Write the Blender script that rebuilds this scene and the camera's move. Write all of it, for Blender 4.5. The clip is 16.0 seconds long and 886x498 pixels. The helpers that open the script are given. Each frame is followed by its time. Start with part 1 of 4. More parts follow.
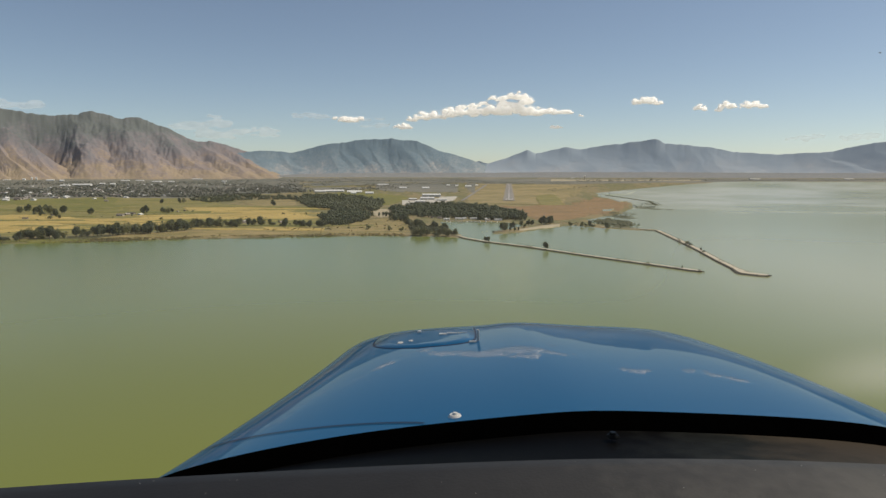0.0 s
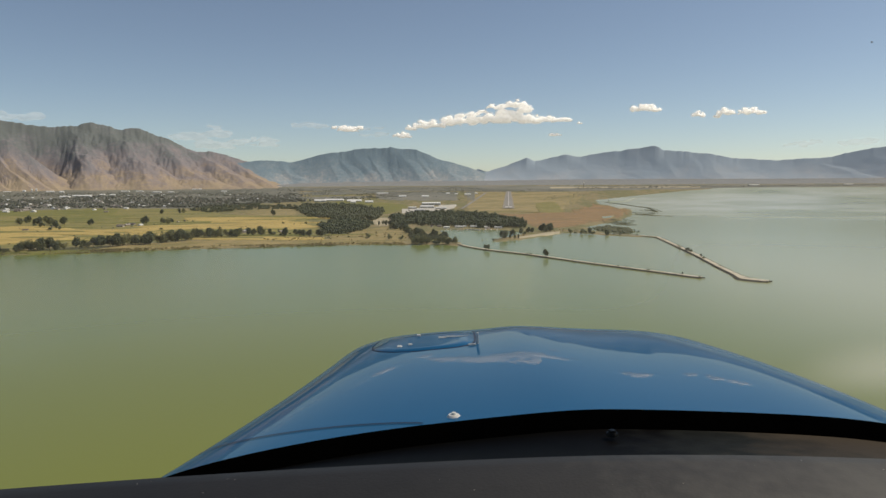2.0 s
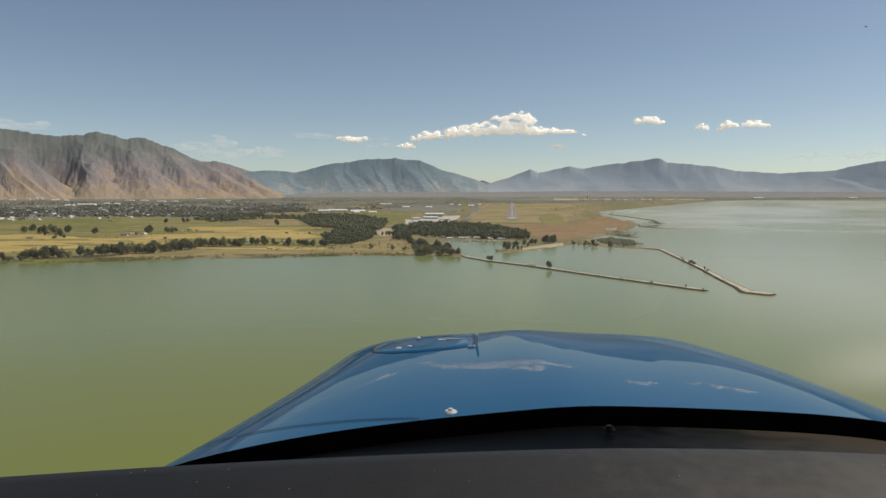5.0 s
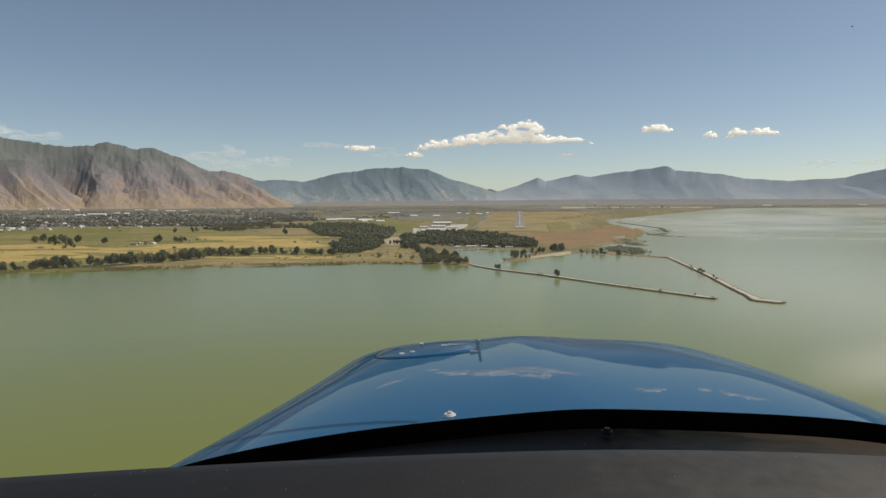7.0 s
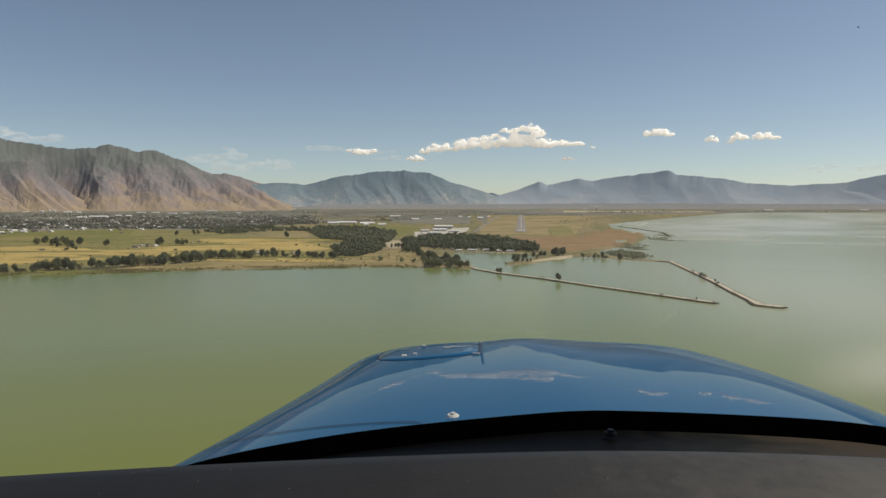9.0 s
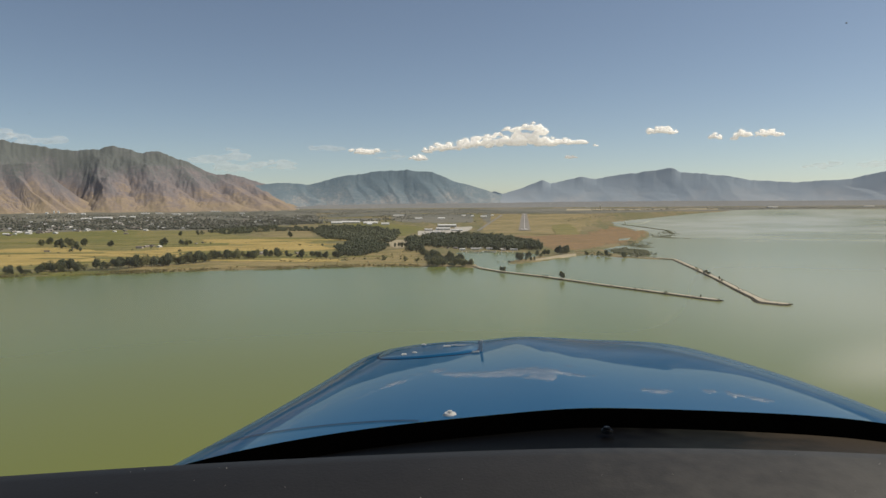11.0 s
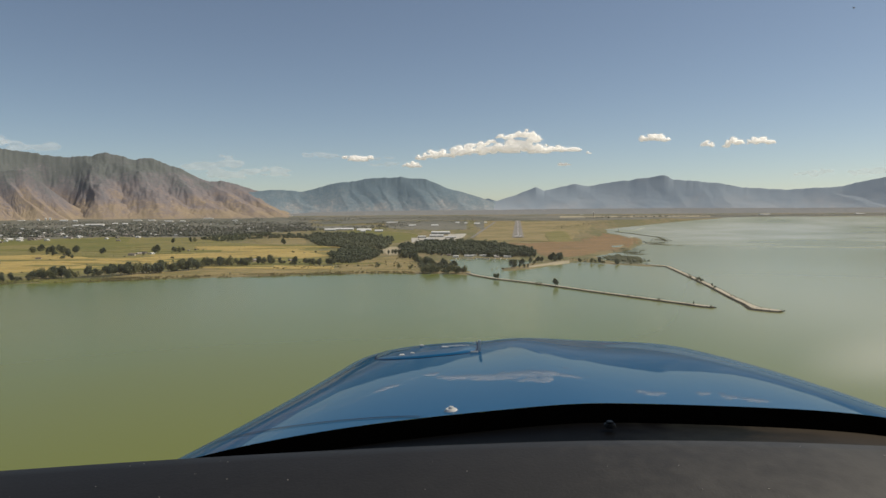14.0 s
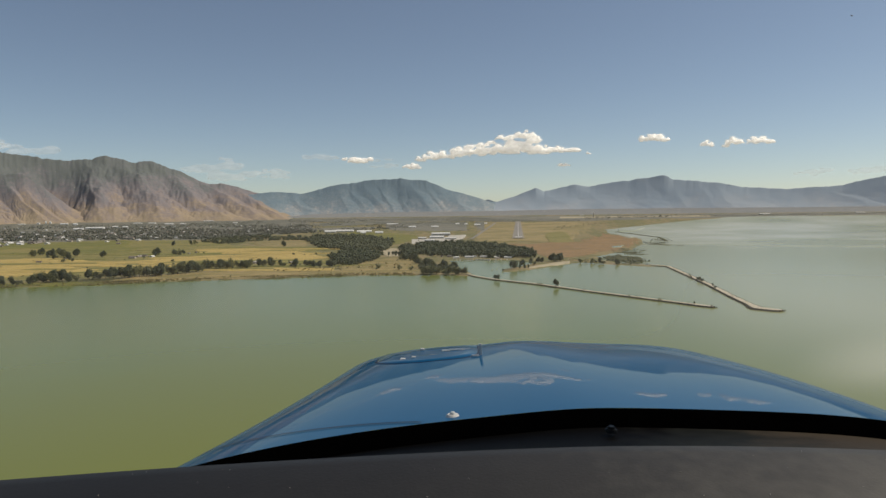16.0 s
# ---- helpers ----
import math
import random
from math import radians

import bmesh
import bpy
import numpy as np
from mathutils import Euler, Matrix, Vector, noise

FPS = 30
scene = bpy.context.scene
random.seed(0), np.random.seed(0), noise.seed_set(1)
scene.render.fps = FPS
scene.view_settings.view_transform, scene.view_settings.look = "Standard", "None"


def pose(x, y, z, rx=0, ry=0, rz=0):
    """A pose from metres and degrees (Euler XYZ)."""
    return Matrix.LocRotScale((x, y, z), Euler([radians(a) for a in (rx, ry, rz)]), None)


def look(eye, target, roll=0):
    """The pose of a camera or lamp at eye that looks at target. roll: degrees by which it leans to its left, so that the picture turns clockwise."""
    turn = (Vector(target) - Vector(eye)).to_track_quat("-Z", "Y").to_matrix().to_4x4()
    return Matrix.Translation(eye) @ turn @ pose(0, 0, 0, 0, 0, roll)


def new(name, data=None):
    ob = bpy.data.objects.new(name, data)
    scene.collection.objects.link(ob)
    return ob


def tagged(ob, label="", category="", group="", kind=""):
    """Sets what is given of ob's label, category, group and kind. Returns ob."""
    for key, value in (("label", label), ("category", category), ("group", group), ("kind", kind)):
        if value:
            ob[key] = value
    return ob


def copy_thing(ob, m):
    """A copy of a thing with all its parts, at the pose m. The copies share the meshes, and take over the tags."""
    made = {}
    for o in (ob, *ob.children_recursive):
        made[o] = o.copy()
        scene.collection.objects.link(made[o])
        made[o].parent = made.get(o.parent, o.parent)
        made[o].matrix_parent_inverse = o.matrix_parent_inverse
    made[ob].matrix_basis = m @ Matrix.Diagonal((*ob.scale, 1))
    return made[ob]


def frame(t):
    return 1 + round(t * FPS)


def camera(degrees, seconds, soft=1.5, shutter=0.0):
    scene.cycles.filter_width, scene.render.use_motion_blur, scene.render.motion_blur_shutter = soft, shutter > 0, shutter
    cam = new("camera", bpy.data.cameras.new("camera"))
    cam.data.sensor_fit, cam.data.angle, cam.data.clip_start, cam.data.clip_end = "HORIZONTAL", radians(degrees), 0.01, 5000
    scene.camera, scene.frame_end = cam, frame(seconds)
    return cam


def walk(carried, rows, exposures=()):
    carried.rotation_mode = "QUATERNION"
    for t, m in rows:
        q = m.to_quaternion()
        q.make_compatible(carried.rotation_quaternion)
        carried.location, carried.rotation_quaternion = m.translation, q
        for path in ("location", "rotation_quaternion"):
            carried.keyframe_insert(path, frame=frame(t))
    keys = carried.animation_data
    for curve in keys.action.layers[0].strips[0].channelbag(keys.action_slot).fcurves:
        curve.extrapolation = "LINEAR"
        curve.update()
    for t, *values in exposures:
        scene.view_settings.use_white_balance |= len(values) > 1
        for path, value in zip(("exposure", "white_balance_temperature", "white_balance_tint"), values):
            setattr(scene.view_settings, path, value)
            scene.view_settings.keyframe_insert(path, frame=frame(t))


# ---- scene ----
PLACE_SECONDS = 16.0
EYE = 105.0                     # eye height over the lake, metres

cam = camera(66.0, PLACE_SECONDS, soft=1.5)
# The camera stands in the cockpit and only sways and turns with the airframe.
walk(cam, [
    (0.0, pose(-0.0227, 0.0117, 105.0499, 83.913, -0.083, -1.022)),
    (0.5, pose(-0.0177, 0.0109, 105.0457, 84.080, 0.016, -1.012)),
    (1.0, pose(-0.0209, 0.0104, 105.0429, 84.322, 0.351, -1.016)),
    (1.5, pose(-0.0224, 0.0104, 105.0413, 84.456, 0.327, -1.077)),
    (2.0, pose(-0.0186, 0.0100, 105.0364, 84.605, 0.366, -1.062)),
    (2.5, pose(-0.0191, 0.0093, 105.0356, 84.756, 0.401, -1.029)),
    (3.0, pose(-0.0175, 0.0083, 105.0387, 84.800, 0.336, -1.001)),
    (3.5, pose(-0.0201, 0.0092, 105.0336, 84.815, 0.242, -0.922)),
    (4.0, pose(-0.0184, 0.0097, 105.0250, 84.985, 0.136, -0.934)),
    (6.5, pose(0.0022, 0.0023, 105.0040, 86.176, -0.009, -0.348)),
    (7.0, pose(0.0039, 0.0008, 105.0041, 86.250, 0.211, -0.124)),
    (7.5, pose(0.0008, 0.0013, 104.9995, 86.310, 0.298, -0.081)),
    (8.0, pose(-0.0005, 0.0009, 104.9968, 86.519, 0.197, -0.082)),
    (8.5, pose(0.0002, 0.0007, 104.9976, 86.536, 0.263, -0.099)),
    (9.0, pose(-0.0000, -0.0000, 105.0000, 86.540, -0.000, 0.000)),
    (11.5, pose(0.0132, -0.0025, 104.9992, 86.455, 0.502, 0.310)),
    (12.0, pose(0.0021, -0.0005, 104.9937, 86.606, 0.734, 0.134)),
    (12.5, pose(-0.0061, 0.0016, 104.9914, 86.669, 0.602, -0.130)),
    (13.0, pose(-0.0038, 0.0016, 104.9912, 86.766, 0.493, -0.273)),
    (13.5, pose(0.0001, 0.0018, 104.9843, 86.842, 0.419, -0.297)),
    (14.0, pose(-0.0004, 0.0012, 104.9802, 87.051, 0.346, -0.266)),
    (14.5, pose(0.0010, 0.0003, 104.9807, 87.176, 0.323, -0.231)),
    (15.0, pose(0.0053, -0.0008, 104.9827, 87.214, 0.656, -0.231)),
    (15.5, pose(0.0000, -0.0009, 104.9850, 87.287, 0.852, -0.237)),
    (16.0, pose(-0.0007, -0.0003, 104.9873, 87.156, 0.670, -0.259)),
], [(0.0, -0.05, 7420, 9), (8.0, -0.11, 7460, 9), (16.0, -0.16, 7480, 9)])

# ---------------------------------------------------------------- light
SUN_AZ, SUN_EL = radians(82), radians(52)      # azimuth clockwise from ahead (+y)
world = bpy.data.worlds.new("sky")
scene.world = world
world.use_nodes = True
wn = world.node_tree
sky = wn.nodes.new("ShaderNodeTexSky")
sky.sky_type, sky.sun_disc = "NISHITA", False
sky.sun_elevation, sky.sun_rotation = SUN_EL, SUN_AZ
sky.altitude, sky.air_density, sky.dust_density, sky.ozone_density = 1400, 0.85, 1.2, 1.9
wn.links.new(sky.outputs[0], wn.nodes["Background"].inputs[0])
wn.nodes["Background"].inputs[1].default_value = 0.106
sun = new("sun", bpy.data.lights.new("sun", "SUN"))
sun.data.energy, sun.data.angle, sun.data.color = 3.7, radians(0.53), (1.0, 0.94, 0.85)
to_sun = Vector((math.sin(SUN_AZ) * math.cos(SUN_EL), math.cos(SUN_AZ) * math.cos(SUN_EL), math.sin(SUN_EL)))
sun.matrix_world = look(to_sun * 50 + Vector((0, 0, EYE)), (0, 0, EYE))


# ---------------------------------------------------------------- materials
def mat(name, stops, size=10.0, rough=0.85, bump=0.0, bump_size=None, metal=0.0, spec=0.3, coat=0.0, stretch=(1, 1, 1),
        spread=(0.3, 0.7), rand=0.0, fine=0.35, local=False, ior=1.45, rise=None):
    """A surface mixed from two to four colours by noise of a size in metres, with finer grain over it."""
    m = bpy.data.materials.new(name)
    m.use_nodes = True
    nt = m.node_tree
    L, N = nt.links.new, nt.nodes.new
    b = nt.nodes["Principled BSDF"]
    b.inputs["Roughness"].default_value = rough
    b.inputs["Metallic"].default_value = metal
    b.inputs["Specular IOR Level"].default_value = spec
    b.inputs["IOR"].default_value = ior
    b.inputs["Coat Weight"].default_value = coat
    if local:
        tc = N("ShaderNodeTexCoord")
        src = tc.outputs["Object"]
    else:
        geo = N("ShaderNodeNewGeometry")
        src = geo.outputs["Position"]
    mp = N("ShaderNodeMapping")
    mp.inputs["Scale"].default_value = [s / size for s in stretch]
    L(src, mp.inputs[0])
    n1 = N("ShaderNodeTexNoise")
    n1.inputs["Scale"].default_value, n1.inputs["Detail"].default_value = 1.0, 6
    L(mp.outputs[0], n1.inputs["Vector"])
    n2 = N("ShaderNodeTexNoise")
    n2.inputs["Scale"].default_value, n2.inputs["Detail"].default_value = 7.3, 4
    L(mp.outputs[0], n2.inputs["Vector"])
    mix = N("ShaderNodeMix")
    mix.inputs[0].default_value = fine
    L(n1.outputs[0], mix.inputs[2]), L(n2.outputs[0], mix.inputs[3])
    fac = mix.outputs[0]
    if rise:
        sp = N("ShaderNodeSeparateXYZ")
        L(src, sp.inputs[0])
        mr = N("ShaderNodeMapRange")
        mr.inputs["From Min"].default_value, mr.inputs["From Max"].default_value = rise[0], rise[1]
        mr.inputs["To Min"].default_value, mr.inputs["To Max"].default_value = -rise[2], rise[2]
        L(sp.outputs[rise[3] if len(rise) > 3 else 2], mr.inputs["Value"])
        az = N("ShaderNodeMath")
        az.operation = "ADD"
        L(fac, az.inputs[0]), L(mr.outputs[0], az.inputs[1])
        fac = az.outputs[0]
    if rand:
        oi = N("ShaderNodeObjectInfo")
        ge = N("ShaderNodeNewGeometry")
        ad = N("ShaderNodeMath")
        ad.operation = "ADD"
        L(oi.outputs["Random"], ad.inputs[0]), L(ge.outputs["Random Per Island"], ad.inputs[1])
        ma = N("ShaderNodeMath")
        ma.operation = "MULTIPLY_ADD"
        L(ad.outputs[0], ma.inputs[0])
        ma.inputs[1].default_value = rand * 0.5
        ma2 = N("ShaderNodeMath")
        ma2.operation = "SUBTRACT"
        L(fac, ma2.inputs[0])
        ma2.inputs[1].default_value = rand * 0.5
        L(ma2.outputs[0], ma.inputs[2])
        fac = ma.outputs[0]
    rp = N("ShaderNodeValToRGB")
    L(fac, rp.inputs[0])
    el = rp.color_ramp.elements
    while len(el) < len(stops):
        el.new(0.5)
    for i, c in enumerate(stops):
        el[i].position = spread[0] + (spread[1] - spread[0]) * i / max(1, len(stops) - 1)
        el[i].color = (*c, 1)
    L(rp.outputs[0], b.inputs["Base Color"])
    if bump:
        bn = N("ShaderNodeTexNoise")
        bn.inputs["Scale"].default_value, bn.inputs["Detail"].default_value = 1 / (bump_size or size), 5
        L(src, bn.inputs["Vector"])
        bp = N("ShaderNodeBump")
        bp.inputs["Strength"].default_value = 1.0
        bp.inputs["Distance"].default_value = bump
        L(bn.outputs[0], bp.inputs["Height"])
        L(bp.outputs[0], b.inputs["Normal"])
    return m


M = {}
M["ground"] = mat("dry_plain", [(.15, .135, .065), (.25, .20, .105), (.13, .135, .055), (.31, .25, .14)], 190, bump=1.0, bump_size=9, stretch=(1, .35, 1), fine=.5)
# paler with distance: silt, plus far sky reflection put into the colour
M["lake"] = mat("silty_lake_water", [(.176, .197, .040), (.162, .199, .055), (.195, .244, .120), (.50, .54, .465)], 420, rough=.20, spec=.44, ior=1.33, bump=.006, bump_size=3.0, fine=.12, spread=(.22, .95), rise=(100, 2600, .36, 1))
M["gold"] = mat("ripe_gold_grass", [(.18, .158, .047), (.34, .258, .086), (.47, .35, .125), (.23, .195, .06)], 75, bump=.5, bump_size=5, stretch=(.5, 1, 1), fine=.45)
M["green"] = mat("green_pasture", [(.085, .105, .028), (.16, .16, .045), (.24, .205, .07)], 70, bump=.4, bump_size=5, stretch=(.45, 1, 1), fine=.4)
M["olive"] = mat("olive_meadow", [(.095, .112, .033), (.16, .158, .05), (.25, .21, .08), (.12, .128, .04)], 85, bump=.4, bump_size=5, stretch=(.45, 1, 1), fine=.45)
M["pale"] = mat("bare_pale_soil", [(.34, .29, .19), (.42, .37, .26), (.30, .25, .16)], 40, bump=.3, bump_size=4)
M["reed"] = mat("brown_reeds", [(.22, .135, .065), (.30, .19, .095), (.18, .125, .06), (.34, .245, .14)], 55, bump=.9, bump_size=4, stretch=(.5, 1, 1), fine=.5)
M["strawreed"] = mat("straw_reed_bank", [(.24, .185, .08), (.33, .255, .12), (.175, .155, .06), (.29, .22, .10)], 34, bump=.8, bump_size=3, stretch=(.4, 1, 1), fine=.45)
M["marsh"] = mat("dark_marsh", [(.05, .06, .025), (.08, .085, .04), (.11, .10, .05)], 14, bump=.6, bump_size=2)
M["airgrass"] = mat("airfield_grass", [(.25, .20, .09), (.32, .25, .125), (.195, .17, .075), (.29, .225, .11)], 110, bump=.4, bump_size=6, stretch=(.4, 1, 1), fine=.5)
M["concrete"] = mat("pale_concrete", [(.42, .40, .35), (.50, .48, .43)], 20, bump=.02, bump_size=1)
M["apron"] = mat("weathered_apron", [(.235, .215, .18), (.29, .265, .225)], 30, bump=.02, bump_size=1)
M["asphalt"] = mat("worn_asphalt", [(.20, .19, .175), (.27, .255, .235)], 30, bump=.02, bump_size=1, stretch=(1, .1, 1))
M["white"] = mat("white_paint", [(.60, .59, .56), (.72, .71, .68)], 3, rough=.6)
M["roof"] = mat("white_metal_roof", [(.66, .66, .64), (.78, .78, .76)], 6, rough=.45, rand=.3)
M["shingle"] = mat("shingle_roof", [(.12, .10, .09), (.25, .22, .20), (.45, .43, .40)], 8, rand=.9)
M["wall"] = mat("house_wall", [(.26, .22, .18), (.40, .35, .29), (.60, .57, .52)], 6, rand=.9)
M["glass"] = mat("dark_window", [(.03, .035, .04), (.05, .055, .06)], 2, rough=.1, spec=.5)
M["rock"] = mat("breakwater_rock", [(.055, .052, .042), (.105, .098, .078), (.19, .175, .14)], 2, bump=.15, bump_size=.5, rand=.6)
M["road"] = mat("gravel_road", [(.42, .38, .29), (.54, .49, .385)], 7, bump=.05, bump_size=.7)
# leaf colours lifted above real foliage to stand in for haze
M["leaf"] = mat("tree_leaves", [(.125, .155, .10), (.18, .21, .138), (.235, .255, .172)], 5, rough=.7, rand=.7, spec=.2)
M["leafpale"] = mat("willow_leaves", [(.19, .21, .115), (.26, .275, .15), (.33, .335, .19)], 5, rough=.7, rand=.6, spec=.2)
M["reedleaf"] = mat("olive_reeds", [(.29, .255, .13), (.37, .32, .17), (.45, .38, .22)], 6, rough=.8, rand=.7, spec=.1)
# far leaves, plain and bench: greyed and paled in place of distance haze
M["leaffar"] = mat("hazed_far_leaves", [(.18, .195, .16), (.235, .245, .205), (.29, .295, .25)], 30, rough=.8, rand=.7, spec=.1)
M["hazed"] = mat("hazed_far_plain", [(.135, .14, .118), (.195, .19, .16), (.122, .13, .108), (.255, .245, .21)], 420, bump=.5, bump_size=20, stretch=(.35, 1, 1), fine=.5)
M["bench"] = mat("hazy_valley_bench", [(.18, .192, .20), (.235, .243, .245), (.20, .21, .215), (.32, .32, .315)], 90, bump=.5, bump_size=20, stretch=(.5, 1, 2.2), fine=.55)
M["town"] = mat("town_ground", [(.085, .098, .075), (.125, .13, .105), (.18, .175, .145), (.105, .112, .088)], 120, bump=.5, bump_size=9, stretch=(1, .5, 1))
M["bark"] = mat("tree_bark", [(.07, .055, .04), (.12, .10, .075)], 1, bump=.05, bump_size=.2)
# haze over the far slopes is put into these three base colours
M["far_left"] = mat("hazed_dry_slope", [(.315, .25, .175), (.275, .22, .178), (.222, .190, .188), (.178, .168, .182), (.140, .150, .155), (.120, .137, .136)], 120, bump=1.6, bump_size=30, spread=(.24, .76), fine=.42, rise=(80, 430, .26))
M["far_mid"] = mat("hazed_wooded_range", [(.38, .37, .36), (.245, .295, .328), (.178, .25, .298), (.157, .23, .283)], 110, bump=.6, bump_size=40, fine=.45, rise=(70, 290, .17))
M["far_right"] = mat("hazed_distant_range", [(.45, .475, .505), (.37, .425, .48), (.335, .405, .475), (.315, .39, .465)], 150, bump=.4, bump_size=50, fine=.35, rise=(70, 240, .16))
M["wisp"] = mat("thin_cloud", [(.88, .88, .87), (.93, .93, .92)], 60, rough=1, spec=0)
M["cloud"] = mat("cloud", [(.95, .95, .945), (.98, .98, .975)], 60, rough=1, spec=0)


# paler eastern half of the lake: silt, plus sky glare put into the colour
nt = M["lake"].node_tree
pale_east, where, axes, eastward = nt.nodes.new("ShaderNodeMix"), nt.nodes.new("ShaderNodeNewGeometry"), nt.nodes.new("ShaderNodeSeparateXYZ"), nt.nodes.new("ShaderNodeMapRange")
pale_east.data_type, eastward.interpolation_type = "RGBA", "SMOOTHSTEP"
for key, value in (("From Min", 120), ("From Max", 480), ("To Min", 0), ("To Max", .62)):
    eastward.inputs[key].default_value = value
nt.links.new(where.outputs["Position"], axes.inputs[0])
nt.links.new(axes.outputs[0], eastward.inputs["Value"])
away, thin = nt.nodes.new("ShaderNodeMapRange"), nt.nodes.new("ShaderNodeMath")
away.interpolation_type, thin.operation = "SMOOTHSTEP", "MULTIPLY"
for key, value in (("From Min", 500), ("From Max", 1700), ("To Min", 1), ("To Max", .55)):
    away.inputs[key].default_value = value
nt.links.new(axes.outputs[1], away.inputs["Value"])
nt.links.new(eastward.outputs[0], thin.inputs[0])
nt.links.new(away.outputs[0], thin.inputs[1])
nt.links.new(thin.outputs[0], pale_east.inputs[0])
nt.links.new(nt.nodes["Color Ramp"].outputs[0], pale_east.inputs[6])
pale_east.inputs[7].default_value = (.47, .465, .29, 1)
nt.links.new(pale_east.outputs[2], nt.nodes["Principled BSDF"].inputs["Base Color"])


for key in ("leaf", "leafpale", "leaffar", "reedleaf"):
    nt = M[key].node_tree
    tr, sh = nt.nodes.new("ShaderNodeBsdfTranslucent"), nt.nodes.new("ShaderNodeMixShader")
    sh.inputs[0].default_value = .52
    nt.links.new(nt.nodes["Color Ramp"].outputs[0], tr.inputs[0])
    nt.links.new(nt.nodes["Principled BSDF"].outputs[0], sh.inputs[1])
    nt.links.new(tr.outputs[0], sh.inputs[2])
    nt.links.new(sh.outputs[0], nt.nodes["Material Output"].inputs[0])
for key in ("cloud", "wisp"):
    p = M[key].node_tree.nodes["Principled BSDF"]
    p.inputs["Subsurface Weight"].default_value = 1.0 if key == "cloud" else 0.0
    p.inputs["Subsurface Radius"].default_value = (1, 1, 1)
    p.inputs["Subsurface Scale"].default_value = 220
    # added glow: emission stands in for sunlight scattered through the cloud from behind
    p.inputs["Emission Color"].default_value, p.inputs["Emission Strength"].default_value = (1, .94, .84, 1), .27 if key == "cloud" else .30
nt = M["wisp"].node_tree
tp, s2 = nt.nodes.new("ShaderNodeBsdfTransparent"), nt.nodes.new("ShaderNodeMixShader")
s2.inputs[0].default_value = .11
nt.links.new(tp.outputs[0], s2.inputs[1])
nt.links.new(nt.nodes["Principled BSDF"].outputs[0], s2.inputs[2])
nt.links.new(s2.outputs[0], nt.nodes["Material Output"].inputs[0])


def mesh(name, verts, faces, material, smooth=False):
    me = bpy.data.meshes.new(name)
    me.from_pydata(verts, [], faces)
    me.materials.append(material)
    if smooth:
        me.polygons.foreach_set("use_smooth", [True] * len(me.polygons))
    me.update()
    return me


def part(name, bm, material, parent, label=""):
    """Links a bmesh, or a ready mesh, as one object under a thing."""
    if isinstance(bm, bpy.types.Mesh):
        me = bm
    else:
        me = bpy.data.meshes.new(name)
        bm.to_mesh(me)
        bm.free()
        me.materials.append(material)
    ob = new(name, me)
    ob.parent = parent
    if label:
        ob["label"] = label
    return ob


def box(bm, x0, x1, y0, y1, z0, z1):
    v = [bm.verts.new(p) for p in ((x0, y0, z0), (x1, y0, z0), (x1, y1, z0), (x0, y1, z0), (x0, y0, z1), (x1, y0, z1), (x1, y1, z1), (x0, y1, z1))]
    for f in ((3, 2, 1, 0), (4, 5, 6, 7), (0, 1, 5, 4), (1, 2, 6, 5), (2, 3, 7, 6), (3, 0, 4, 7)):
        bm.faces.new([v[i] for i in f])


# ---------------------------------------------------------------- the lie of the land
NEAR, REACH = 2600.0, 1900.0    # beyond NEAR the distance is drawn in, so that the valley ends at NEAR + REACH


def pull(r):
    return r if r < NEAR else NEAR + REACH * (1 - NEAR / r)


def lie(x, y, z=0.0):
    """Place of a point of the plan (metres from the eye's foot, true distance) in the drawn-in valley."""
    r = math.hypot(x, y)
    k = pull(r) / r
    return Vector((x * k, y * k, EYE - (EYE - z) * k)), k


def lie_all(x, y, z):
    r = np.maximum(np.hypot(x, y), 1e-6)
    k = np.where(r < NEAR, 1.0, (NEAR + REACH * (1 - NEAR / r)) / r)
    return x * k, y * k, EYE - (EYE - z) * k


def grid_mesh(name, X, Y, Z, material, smooth=True, keep=None):
    n, m = X.shape
    co = np.stack([X, Y, Z], -1).reshape(-1, 3).astype(np.float32)
    i = np.arange(n * m).reshape(n, m)
    q = np.stack([i[:-1, :-1], i[:-1, 1:], i[1:, 1:], i[1:, :-1]], -1).reshape(-1, 4)
    if keep is not None:
        k = (keep[:-1, :-1] | keep[:-1, 1:] | keep[1:, 1:] | keep[1:, :-1]).reshape(-1)
        q = q[k]
    me = bpy.data.meshes.new(name)
    me.vertices.add(len(co))
    me.vertices.foreach_set("co", co.ravel())
    me.loops.add(q.size)
    me.loops.foreach_set("vertex_index", q.ravel().astype(np.int32))
    me.polygons.add(len(q))
    me.polygons.foreach_set("loop_start", np.arange(0, q.size, 4, dtype=np.int32))
    me.polygons.foreach_set("use_smooth", np.full(len(q), smooth))
    me.update(calc_edges=True)
    me.validate()
    me.materials.append(material)
    return me


RNG = np.random.default_rng(7)
TAB = RNG.random((256, 256))


def vnoise(x, y):
    """Smooth value noise, 0 to 1, one cell a unit."""
    xi, yi = np.floor(x).astype(int), np.floor(y).astype(int)
    fx, fy = x - xi, y - yi
    fx, fy = fx * fx * (3 - 2 * fx), fy * fy * (3 - 2 * fy)
    a, b = TAB[xi % 256, yi % 256], TAB[(xi + 1) % 256, yi % 256]
    c, d = TAB[xi % 256, (yi + 1) % 256], TAB[(xi + 1) % 256, (yi + 1) % 256]
    return (a * (1 - fx) + b * fx) * (1 - fy) + (c * (1 - fx) + d * fx) * fy


